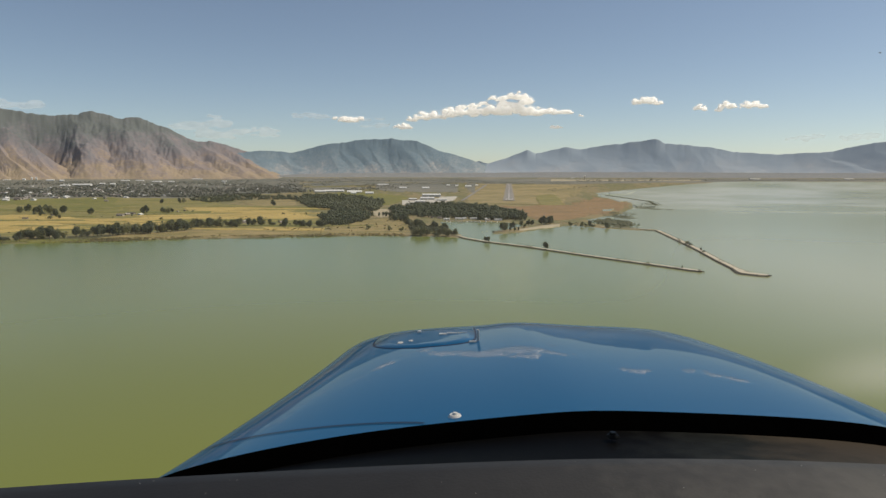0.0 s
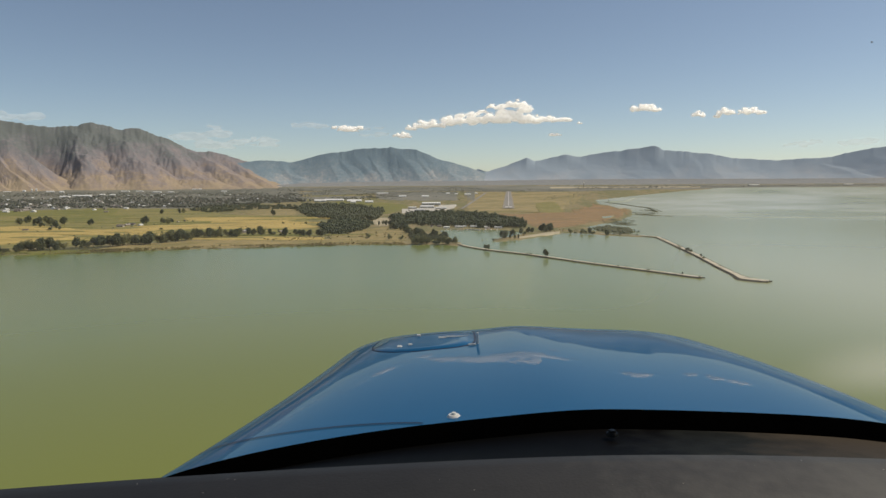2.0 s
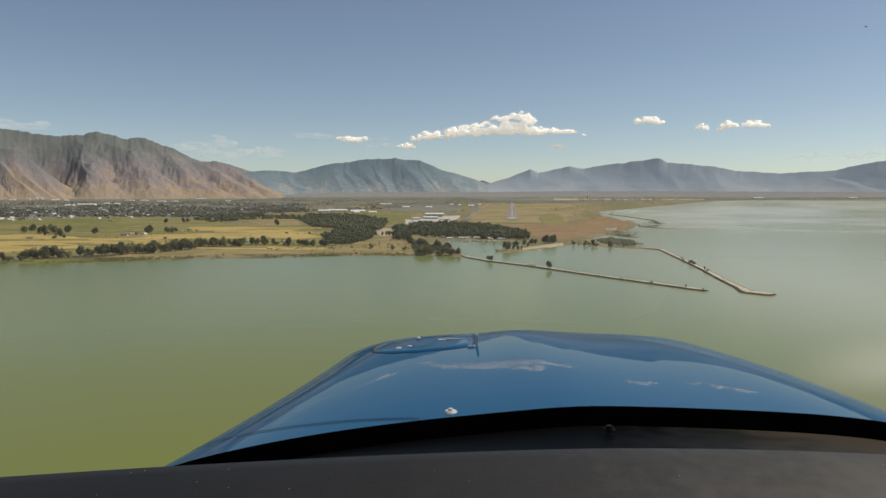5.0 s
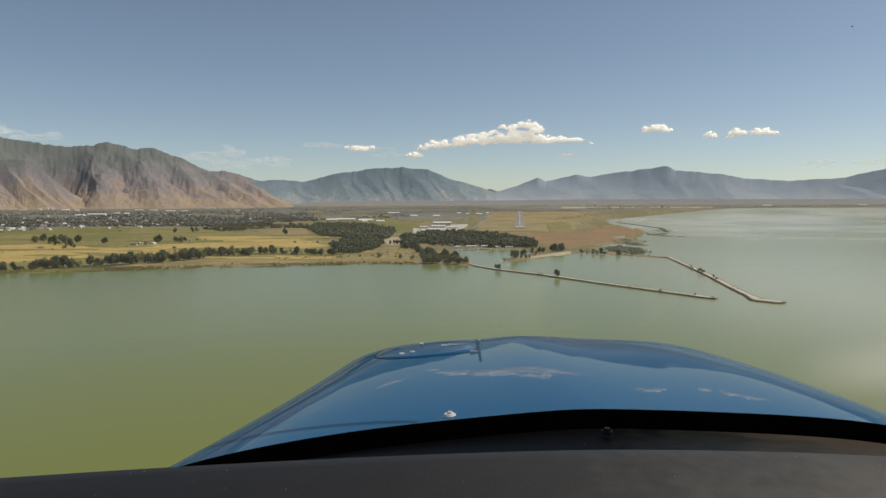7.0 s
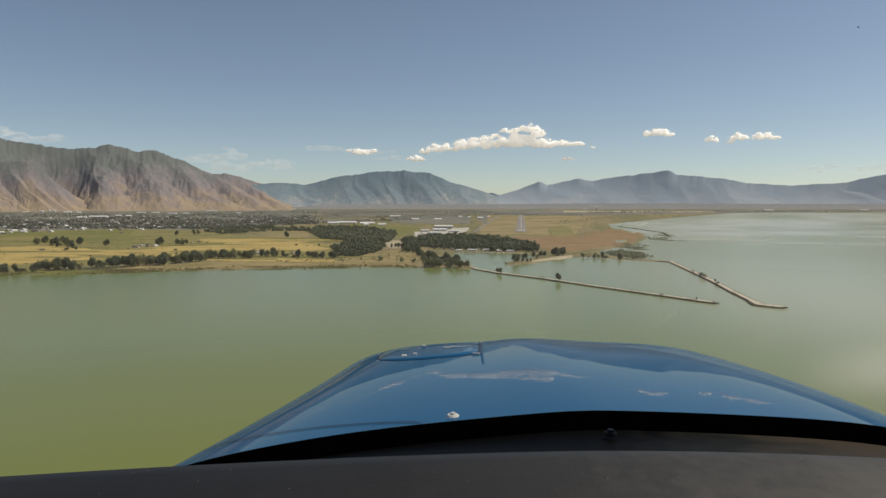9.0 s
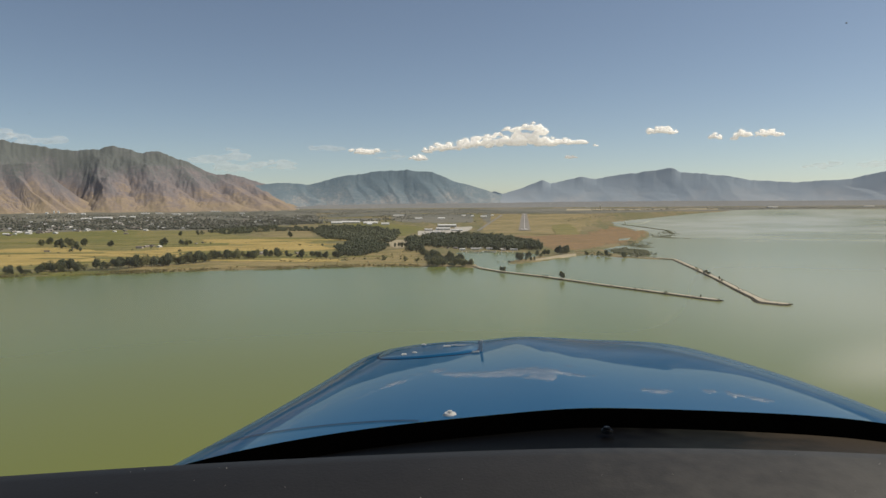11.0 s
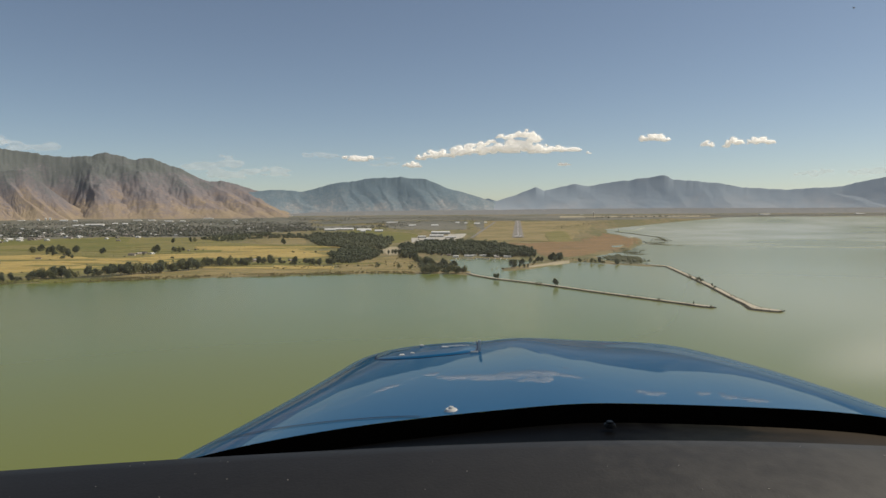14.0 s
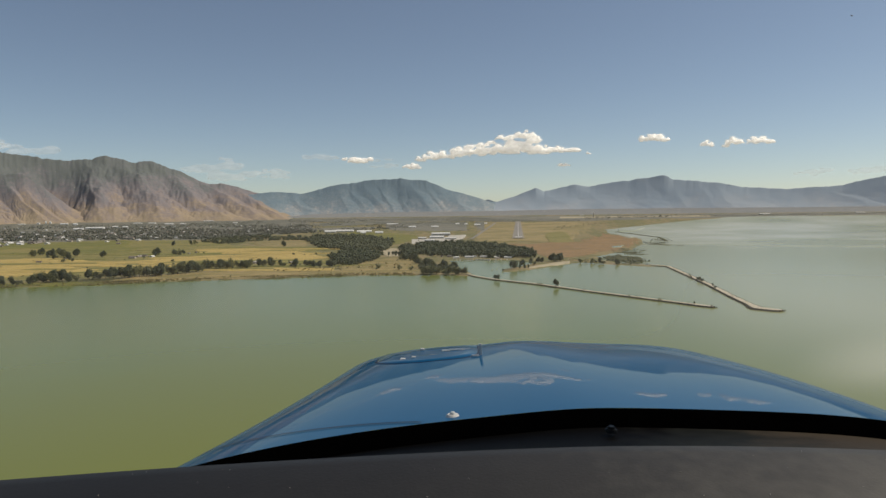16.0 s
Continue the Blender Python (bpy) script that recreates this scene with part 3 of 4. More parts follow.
sky_cloud(28.8, 352, [(-12, 0, 9), (10, 1, 8)], "faint scrap of pale cloud", 14, True)
sky_cloud(32.3, 352, [(-12, -1, 9), (8, 1, 8)], "faint low pale cloud", 15, True)
sky_cloud(-31.6, 540, [(-45, 2, 18), (0, 0, 16), (36, -1, 12)], "faint long pale cloud above the mountains", 16, True)


OCT = np.array([(1, 0, 0), (0, 1, 0), (-1, 0, 0), (0, -1, 0), (0, 0, .75), (0, 0, -.75)], float)
OCT_F = np.array([(0, 1, 4), (1, 2, 4), (2, 3, 4), (3, 0, 4), (1, 0, 5), (2, 1, 5), (3, 2, 5), (0, 3, 5)])


def clumps(rng, n, rx, ry, rz, cz, size, hollow=.45):
    """Leaf clumps: small crumpled octahedra, gathered in an uneven crown. Points in rows of six."""
    lobe = rng.normal(0, .38, (7, 3))
    ls = rng.uniform(.45, .75, 7)
    k = np.arange(n) % 7
    d = rng.normal(0, 1, (n, 3))
    d = d / np.linalg.norm(d, axis=1)[:, None] * (rng.uniform(hollow, 1.0, n) * ls[k])[:, None]
    p = (lobe[k] + d) * (rx, ry, rz) + (0, 0, cz)
    q = size * rng.uniform(.7, 1.3, (n, 1, 1)) * rng.uniform(.55, 1.25, (n, 6, 1))
    v = OCT[None] * q + rng.normal(0, size * .16, (n, 6, 3)) + p[:, None]
    return v.reshape(-1, 3)


def oct_mesh(name, v, material, soft=True):
    """Triangles for points in rows of six."""
    v = np.asarray(v, np.float32)
    f = (np.arange(len(v) // 6)[:, None, None] * 6 + OCT_F[None]).reshape(-1).astype(np.int32)
    me = bpy.data.meshes.new(name)
    me.vertices.add(len(v))
    me.vertices.foreach_set("co", v.ravel())
    me.loops.add(len(f))
    me.loops.foreach_set("vertex_index", f)
    me.polygons.add(len(f) // 3)
    me.polygons.foreach_set("loop_start", np.arange(0, len(f), 3, dtype=np.int32))
    me.polygons.foreach_set("use_smooth", np.full(len(f) // 3, soft))
    me.update(calc_edges=True)
    me.materials.append(material)
    return me


# ---------------------------------------------------------------- aircraft nose, seen over the instrument panel
M["paint"] = mat("blue_aircraft_paint", [(.000, .072, .176), (.0005, .078, .186)], 1.5, rough=.5, spec=.02, coat=.5)
M["paint"].node_tree.nodes["Principled BSDF"].inputs["Coat Roughness"].default_value = .015
# nearly lightless: the crevice's shadow is put into the felt's black
M["felt"] = mat("shadow_black_felt", [(.0004, .0004, .0004), (.0008, .0008, .0008)], .05, rough=1, spec=.0)
# vinyl and plastic, painted lighter to starboard for the light falling there
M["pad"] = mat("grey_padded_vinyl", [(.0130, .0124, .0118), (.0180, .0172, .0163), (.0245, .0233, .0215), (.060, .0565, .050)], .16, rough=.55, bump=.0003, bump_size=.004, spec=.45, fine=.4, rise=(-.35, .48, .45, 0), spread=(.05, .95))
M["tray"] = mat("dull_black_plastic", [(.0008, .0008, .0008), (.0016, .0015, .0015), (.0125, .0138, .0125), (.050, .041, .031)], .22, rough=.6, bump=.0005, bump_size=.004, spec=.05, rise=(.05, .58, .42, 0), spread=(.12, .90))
M["dust"] = mat("pale_dust", [(.35, .33, .30), (.5, .48, .45)], .01, rough=.9)
M["speck"] = mat("dried_bug_speck", [(.14, .14, .14), (.22, .21, .20)], .01, rough=.8)
# acrylic with an added milky veil that stands in for haze outside
M["acrylic"] = bpy.data.materials.new("haze_veiled_acrylic")
M["acrylic"].use_nodes = True
nt = M["acrylic"].node_tree
tp, veil, sh = nt.nodes.new("ShaderNodeBsdfTransparent"), nt.nodes.new("ShaderNodeBsdfTranslucent"), nt.nodes.new("ShaderNodeMixShader")
tp.inputs[0].default_value = (.985, .99, .985, 1)
veil.inputs[0].default_value = (.92, .90, .82, 1)
haze_noise = nt.nodes.new("ShaderNodeTexNoise")
haze_noise.inputs["Scale"].default_value, haze_noise.inputs["Detail"].default_value = 2.5, 4
grade = nt.nodes.new("ShaderNodeMapRange")
grade.inputs["To Min"].default_value, grade.inputs["To Max"].default_value = .026, .044
where, axes = nt.nodes.new("ShaderNodeNewGeometry"), nt.nodes.new("ShaderNodeSeparateXYZ")
nt.links.new(where.outputs["Position"], haze_noise.inputs["Vector"])
nt.links.new(where.outputs["Position"], axes.inputs[0])
nt.links.new(haze_noise.outputs[0], grade.inputs["Value"])
# haze veil fades out low down, thicker towards starboard where glare is painted
low_fade, hazed = nt.nodes.new("ShaderNodeMapRange"), nt.nodes.new("ShaderNodeMapRange")
for node, axis, a, c, lo, hi in ((low_fade, 2, EYE - .23, EYE - .07, .0, 1.0), (hazed, 0, .30, .62, 0, .022)):
    node.interpolation_type = "SMOOTHSTEP"
    for key, value in (("From Min", a), ("From Max", c), ("To Min", lo), ("To Max", hi)):
        node.inputs[key].default_value = value
    nt.links.new(axes.outputs[axis], node.inputs["Value"])
veil_total, veil_base = nt.nodes.new("ShaderNodeMath"), nt.nodes.new("ShaderNodeMath")
veil_total.operation, veil_base.operation = "MULTIPLY_ADD", "ADD"
nt.links.new(grade.outputs[0], veil_base.inputs[0])
nt.links.new(hazed.outputs[0], veil_base.inputs[1])
nt.links.new(veil_base.outputs[0], veil_total.inputs[0])
nt.links.new(low_fade.outputs[0], veil_total.inputs[1])
# a pale patch low to starboard, painted for a reflection in the windscreen
glow_near, glow_patch = nt.nodes.new("ShaderNodeVectorMath"), nt.nodes.new("ShaderNodeMapRange")
squeeze = nt.nodes.new("ShaderNodeMapping")
squeeze.inputs["Location"].default_value = (-.62 / .14, 0, -(EYE - .225) / .07)
squeeze.inputs["Scale"].default_value = (1 / .14, 0, 1 / .07)
glow_near.operation, glow_patch.interpolation_type = "LENGTH", "SMOOTHSTEP"
for key, value in (("From Min", 0), ("From Max", 1), ("To Min", .17), ("To Max", 0)):
    glow_patch.inputs[key].default_value = value
nt.links.new(where.outputs["Position"], squeeze.inputs[0])
nt.links.new(squeeze.outputs[0], glow_near.inputs[0])
nt.links.new(glow_near.outputs["Value"], glow_patch.inputs["Value"])
nt.links.new(glow_patch.outputs[0], veil_total.inputs[2])
nt.links.new(veil_total.outputs[0], sh.inputs[0])
nt.links.new(tp.outputs[0], sh.inputs[1])
nt.links.new(veil.outputs[0], sh.inputs[2])
nt.links.new(sh.outputs[0], nt.nodes["Material Output"].inputs[0])
M["seam"] = mat("dark_seam", [(.004, .012, .035), (.006, .016, .045)], .1, rough=.6)
M["steel"] = mat("bright_steel", [(.45, .45, .43), (.66, .66, .64)], .01, rough=.35, metal=.0, spec=.6)
M["blackplastic"] = mat("black_plastic", [(.002, .002, .002), (.004, .004, .004)], .01, rough=.3, spec=.12)

CW = dict(a=0.2330, yaw=-0.0211, z0=-0.3133, k=-0.0688, k2=-0.0188, A=0.2901, yn=1.9324, pw=2.3052, yb=1.0338, c=0.1211, roll=-0.0022,
          left=(0.6947, -0.194, 0.0687, 0.0991, 0.0067, 1.5362, 0.8451), right=(0.578, 0.0264, -0.0774, 0.1611, -0.0028, 3.8093, 1.2306),
          ridge=(0.0045, 0.006, -0.0401, 0.1798, 0.3287))


def cowl_point(s, t, lift=0.0):
    """Point of the cowling: s across from -1 to 1, t from the windscreen (0) to the nose (1); the eye is the origin."""
    g = CW
    w0, w1, w2, h0, h1, n0, n1 = g["left"] if s < 0 else g["right"]
    x0 = s * w0
    q = min(1, max(0, (x0 + .45) / .7))
    y0 = g["yb"] - g["c"] * x0 * x0 - .0022 * q * q * (3 - 2 * q)
    y = y0 + (2.35 - y0) * t
    d = y - 1
    x = s * (w0 + w1 * d + w2 * d * d)
    z = g["z0"] + g["k"] * d + g["k2"] * d * d - g["A"] * max(0, y - g["yn"]) ** g["pw"]
    n = max(1.3, n0 + n1 * d)
    z -= (h0 + h1 * d) * (1 - max(0.0, 1 - min(1, abs(s)) ** n) ** (1 / n))
    b0, b1, bs, bl, br = g["ridge"]
    z += (b0 + b1 * d) * math.exp(-((s - bs) / (bl if s < bs else br)) ** 2)
    ca, sa = math.cos(g["yaw"]), math.sin(g["yaw"])
    return Vector((x * ca - y * sa + g["a"], x * sa + y * ca, z + g["roll"] * x + lift))


def crest(x):
    """Height of the pad's far edge under the eye, across the cockpit."""
    d = x - CREST_X0
    return CREST_Z0 - (.0505 * abs(d) ** 1.5 if d < 0 else .08 * d * d)


CREST_X0, CREST_Z0 = .20, -.2974
PAD_Y = .82
SCREEN_K = .9


def build_aircraft():
    plane = tagged(new("aircraft_nose"), "glossy blue light aircraft nose behind a dark padded glareshield", "aircraft")
    plane.matrix_world = pose(0, 0, EYE)
    # cowling skin, fine across the shoulders, with skirts down both sides
    bm = bmesh.new()
    S = [math.copysign(1 - (1 - abs(q)) ** 1.8, q) for q in np.linspace(-1, 1, 97)]
    rows = []
    for j in range(73):
        t = j / 72
        row = [cowl_point(s, t) for s in S]
        row = [row[0] - Vector((0, 0, .35))] + row + [row[-1] - Vector((0, 0, .35))]
        rows.append([bm.verts.new(p) for p in row])
    for j in range(72):
        for i in range(len(rows[0]) - 1):
            bm.faces.new((rows[j][i], rows[j][i + 1], rows[j + 1][i + 1], rows[j + 1][i])).smooth = True
    cowl = part("cowling", bm, M["paint"], plane, "glossy blue painted engine cowling")
    # oil door: a raised rounded lid with its dark joint
    def lid(lift, grow):
        b = bmesh.new()
        cs, ct, hs, ht = -.548, .672, .252, .155
        loop = []
        for q in range(40):
            a = 2 * math.pi * q / 40
            cx, cy = math.cos(a), math.sin(a)
            e = .45
            ls = cs + math.copysign(abs(cx) ** e, cx) * (hs + grow)
            loop.append((ls, ct + math.copysign(abs(cy) ** e, cy) * (ht + grow * .6) + max(0, -.6 - ls) * .45))
        rings = []
        for k in (1.0, .985, .7, .35):
            rings.append([b.verts.new(cowl_point(cs + (s - cs) * k, ct + (t - ct) * k, lift if k < 1 else -.002)) for s, t in loop])
        for r0, r1 in zip(rings, rings[1:]):
            for i in range(40):
                b.faces.new((r0[i], r0[(i + 1) % 40], r1[(i + 1) % 40], r1[i])).smooth = True
        b.faces.new(rings[-1])
        return b
    part("joint", lid(.0010, .009), M["seam"], cowl)
    part("oil_door", lid(.0014, 0), M["paint"], cowl, "blue oil filler door")
    # steel hinge on the door's edge; glints and scratches built as bright bars
    for s, t, w, l, h in ((-.289, .548, .0034, .004, .027), (-.312, .530, .0105, .003, .002), (-.583, .736, .006, .006, .004), (-.455, .668, .011, .006, .0015), (-.385, .672, .030, .003, .001), (-.647, .602, .007, .009, .001), (-.600, .612, .006, .006, .001)):
        p = cowl_point(s, t, .003)
        b = bmesh.new()
        box(b, p.x - w, p.x + w, p.y - l, p.y + l, p.z - .004, p.z + h)
        bmesh.ops.bevel(b, geom=b.edges[:], offset=.0015, segments=2, affect="EDGES")
        part("hinge" if h > .01 else "latch", b, M["steel"], cowl, "small bright bar on the oil door")
    # joint of the rear cowl panel
    b = bmesh.new()
    n = 60
    top, bot = [], []
    for i in range(n + 1):
        s = -.98 + .563 * i / n
        t = .002 + .079 * ((-.417 - s) / .563 + 1e-6) ** .75
        top.append(b.verts.new(cowl_point(s, t + .0032, .0016)))
        bot.append(b.verts.new(cowl_point(s, t, .0016)))
    for i in range(n):
        b.faces.new((top[i], top[i + 1], bot[i + 1], bot[i]))
    part("panel_joint", b, M["seam"], cowl)
    # fasteners: dished washers with a screw head
    for s, t, r in ((-.350, .021, .0115),):
        p = cowl_point(s, t, .001)
        b = bmesh.new()
        bmesh.ops.create_cone(b, cap_ends=True, segments=20, radius1=r, radius2=r * .75, depth=.004)
        bmesh.ops.create_cone(b, cap_ends=True, segments=12, radius1=r * .42, radius2=r * .3, depth=.005, matrix=Matrix.Translation((0, 0, .003)))
        bmesh.ops.translate(b, verts=b.verts, vec=p)
        part("fastener", b, M["steel"], cowl, "steel screw in a dished washer")
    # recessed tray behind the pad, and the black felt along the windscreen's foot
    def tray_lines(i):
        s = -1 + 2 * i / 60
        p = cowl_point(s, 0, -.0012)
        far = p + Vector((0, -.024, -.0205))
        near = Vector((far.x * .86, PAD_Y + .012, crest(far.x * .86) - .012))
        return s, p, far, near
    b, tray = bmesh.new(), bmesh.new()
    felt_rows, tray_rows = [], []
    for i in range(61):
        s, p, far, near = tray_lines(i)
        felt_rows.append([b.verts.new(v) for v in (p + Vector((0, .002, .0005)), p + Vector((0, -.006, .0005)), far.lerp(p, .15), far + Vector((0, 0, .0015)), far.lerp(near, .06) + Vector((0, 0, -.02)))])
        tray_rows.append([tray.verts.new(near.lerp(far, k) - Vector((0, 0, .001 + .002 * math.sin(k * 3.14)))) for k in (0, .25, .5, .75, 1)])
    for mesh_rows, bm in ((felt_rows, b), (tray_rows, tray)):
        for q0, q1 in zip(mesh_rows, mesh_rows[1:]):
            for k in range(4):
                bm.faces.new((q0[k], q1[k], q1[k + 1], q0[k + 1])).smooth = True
    part("windscreen_seal", b, M["felt"], plane, "matt black felt strip with crevice shadow in its colour")
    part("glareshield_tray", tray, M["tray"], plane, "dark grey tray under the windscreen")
    # padded glareshield with a rolled far edge
    b = bmesh.new()
    lines = []
    prof = [(.012, -.030), (.010, -.012), (.006, -.003), (0, 0), (-.02, -.001), (-.06, -.006), (-.12, -.016), (-.19, -.032), (-.25, -.055), (-.28, -.09), (-.28, -.20)]
    for i in range(97):
        x = -.95 + 2.3 * i / 96
        z = crest(x)
        lines.append([b.verts.new((x, PAD_Y + dy, z + dz)) for dy, dz in prof])
    for q0, q1 in zip(lines, lines[1:]):
        for k in range(len(prof) - 1):
            b.faces.new((q0[k], q1[k], q1[k + 1], q0[k + 1])).smooth = True
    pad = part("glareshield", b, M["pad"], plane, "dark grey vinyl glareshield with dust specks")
    # dust and lint lying on the pad
    rngd = np.random.default_rng(2)
    v = []
    for i in range(70):
        x, q = rngd.uniform(-.5, .75), rngd.uniform(.004, .22)
        z = crest(x) + float(np.interp(-q, [-.28, -.25, -.19, -.12, -.06, -.02, 0], [-.09, -.055, -.032, -.016, -.006, -.001, 0]))
        v.append(OCT * rngd.uniform(.0004, .0011) * (1, 1, .5) + (x, PAD_Y - q, z + .0003))
    dust = part("dust", oct_mesh("dust", np.concatenate(v), M["dust"]), None, pad, "pale specks of dust")
    dust["kind"] = "stuff"
    # windscreen: thin haze-veiled acrylic that sweeps up and back from the cowling, with a few specks on it
    b = bmesh.new()
    lines = []
    for i in range(61):
        x = -1.0 + 2.45 * i / 60
        reach = CW["left" if x < CW["a"] else "right"][0]
        foot = cowl_point(max(-1, min(1, (x - CW["a"]) / reach)), 0)
        side = max(0, abs(x - CW["a"]) - reach)
        lines.append([b.verts.new((x, foot.y + .022 - .5 * side * side - SCREEN_K * max(0, z - foot.z), z)) for z in np.linspace(-.46, .50, 15)])
    for q0, q1 in zip(lines, lines[1:]):
        for k in range(14):
            b.faces.new((q0[k], q1[k], q1[k + 1], q0[k + 1])).smooth = True
    screen = part("windscreen", b, M["acrylic"], plane, "clear acrylic windscreen with a faint haze veil")
    for az, rise, size in ((30.9, .223, .0022), (1.6, -.174, .0012), (-16.6, -.30, .0016), (2.1, .058, .0010), (-30.5, .12, .0012)):
        a = radians(az)
        y = (1.01 - .31 * SCREEN_K) / (1 + SCREEN_K * rise / math.cos(a)) - .004
        v = OCT * (1, .4, .8) * size * .55 + (y * math.tan(a), y, y * rise / math.cos(a))
        part("speck", oct_mesh("speck", v, M["speck"]), None, screen)
    # small black knob on the tray
    b = bmesh.new()
    k = Vector((.238, .95, -.3195))
    bmesh.ops.create_cone(b, cap_ends=True, segments=18, radius1=.0095, radius2=.0080, depth=.005, matrix=Matrix.Translation(k))
    bmesh.ops.create_cone(b, cap_ends=True, segments=18, radius1=.006, radius2=.005, depth=.004, matrix=Matrix.Translation(k + Vector((0, 0, .004))))
    bmesh.ops.bevel(b, geom=b.edges[:], offset=.001, segments=2, affect="EDGES")
    part("knob", b, M["blackplastic"], plane, "small black screw knob")
    return plane


build_aircraft()


# ---------------------------------------------------------------- breakwaters
def along(points, step):
    """Points every step metres along a line, with the way there."""
    out = []
    for (ax, ay), (bx, by) in zip(points, points[1:]):
        d = math.hypot(bx - ax, by - ay)
        n = max(1, int(d / step))
        for i in range(n):
            out.append((ax + (bx - ax) * i / n, ay + (by - ay) * i / n, (bx - ax) / d, (by - ay) / d))
    out.append((*points[-1], out[-1][2], out[-1][3]))
    # smooth the ways so that bends are round
    sm = []
    for i in range(len(out)):
        w = out[max(0, i - 3):i + 4]
        dx, dy = sum(q[2] for q in w), sum(q[3] for q in w)
        l = math.hypot(dx, dy)
        sm.append((out[i][0], out[i][1], dx / l, dy / l))
    return sm


def stones(rng, places, material):
    v = []
    for x, y, z, s in places:
        a = rng.uniform(0, 6.28)
        R = np.array([(math.cos(a), -math.sin(a), 0), (math.sin(a), math.cos(a), 0), (0, 0, 1)])
        v.append((OCT * rng.uniform(.6, 1.1, (6, 1)) * s) @ R.T + np.array((x, y, z)))
    return oct_mesh("rubble", np.concatenate(v), material, False)


def breakwater(points, width, road, label, seed, tip=1.0, bank="rock"):
    rng = np.random.default_rng(seed)
    thing = tagged(new("breakwater"), label, "breakwater", kind="structure")
    line = along(points, 5.0)
    n = len(line)
    rows = []
    prof = [(-1, -1.2), (-.8, .1), (-.62, 1.15), (-.5, 1.5), (.5, 1.5), (.62, 1.15), (.8, .1), (1, -1.2)]
    bm = bmesh.new()
    rb = bmesh.new()
    rr = []
    places = []
    for i, (x, y, dx, dy) in enumerate(line):
        w = width * .5 * (1 + .12 * (noise.noise((i * .35, seed, 0))))
        if tip > 1 and i > n - 12:
            w *= 1 + (tip - 1) * min(1, (i - (n - 12)) / 6)
        if i > n - 3:
            w *= (.85, .45)[i - (n - 2)] if i >= n - 2 else 1
        rows.append([bm.verts.new(lie(x - dy * w * a, y + dx * w * a, z + rng.uniform(-.15, .15))[0]) for a, z in prof])
        rr.append([bm_v for bm_v in (rb.verts.new(lie(x - dy * w * road * a, y + dx * w * road * a, 1.60 + (.05 if a == 0 else 0))[0]) for a in (-1, -.35, 0, .35, 1))])
        for side in (-1, 1):
            for _ in range(5):
                a = rng.uniform(.52, 1.0)
                u = rng.uniform(-2.5, 2.5)
                places.append((*lie(x - dy * w * a * side + dx * u, y + dx * w * a * side + dy * u, 1.55 - (a - .5) * 3.6)[0], rng.uniform(.4, 1.1)))
    for q0, q1 in zip(rows, rows[1:]):
        for k in range(len(prof) - 1):
            bm.faces.new((q0[k], q0[k + 1], q1[k + 1], q1[k]))
    for q0, q1 in zip(rr, rr[1:]):
        for k in range(4):
            rb.faces.new((q0[k], q0[k + 1], q1[k + 1], q1[k]))
    part("bank", bm, M[bank], thing)
    part("track", rb, M["road" if bank == "rock" else bank], thing, "pale gravel track on top" if bank == "rock" else "")
    rub = part("rubble", stones(rng, places, M[bank]), None, thing, "loose grey and tan boulders")
    rub["kind"] = "stuff"
    return thing


breakwater([(48, 1194), (59, 1150), (87, 1090), (147, 1003), (206, 896), (255, 814), (299, 742)], 11, .56, "long low rubble breakwater with a pale gravel track", 3, tip=1.25)
breakwater([(354, 1415), (403, 1362), (440, 1312), (411, 1130), (384, 965), (359, 836), (341, 729), (357, 708)], 13, .48, "rubble breakwater bent at its outer end with pale gravel top", 5, tip=1.9)
breakwater([(977, 3791), (968, 3479), (939, 3097), (928, 2885), (829, 2488)], 14, .12, "low dark jetty along the reed bay", 6, bank="marsh")


# ---------------------------------------------------------------- runway
def strip(points, material, lift, name, parent, label=""):
    """A flat quad sheet on the ground between four plan corners, cut fine along its length."""
    (a, b, c, d) = [Vector(p) for p in points]
    v, f = [], []
    n = 40
    for i in range(n + 1):
        t = i / n
        for p in (a.lerp(d, t), b.lerp(c, t)):
            r = p.length
            q, k = lie(p.x, p.y, 2.6 + lift * max(1, r / 1500))
            v.append(q)
        if i:
            o = 2 * i
            f.append((o - 2, o - 1, o + 1, o))
    return part(name, mesh(name, v, f, material), None, parent, label)


runway = tagged(new("runway"), "long pale grey runway with white markings pointing to the mountains", "runway", kind="structure")
strip([(301, 2853), (352, 2853), (1111, 9418), (1043, 9418)], M["apron"], .9, "shoulder", runway, "pale weathered shoulder")
strip([(312, 2885), (349, 2885), (1084, 9280), (1038, 9280)], M["asphalt"], 1.2, "pavement", runway, "worn grey asphalt")
strip([(354, 3097), (356, 3097), (1039, 9081), (1037, 9081)], M["white"], 1.5, "centre_line", runway, "white painted centre line")
for i in range(8):
    x = -14 + 4 * i
    a, b = Vector((337, 2939)), Vector((350, 3052))
    strip([(a.x + x - 1, a.y), (a.x + x + 1, a.y), (b.x + x + 1, b.y), (b.x + x - 1, b.y)], M["white"], 1.6, "threshold_bar", runway, "white threshold bar")
taxiway = tagged(new("taxiway"), "narrow grey taxiway across dry airfield grass", "taxiway", kind="structure")
strip([(122, 2821), (141, 2885), (657, 7945), (631, 7945)], M["asphalt"], .9, "pavement", taxiway)
strip([(113, 2617), (411, 2464), (405, 2431), (111, 2564)], M["olive"], .9, "verge", taxiway, "dark weedy ditch line")


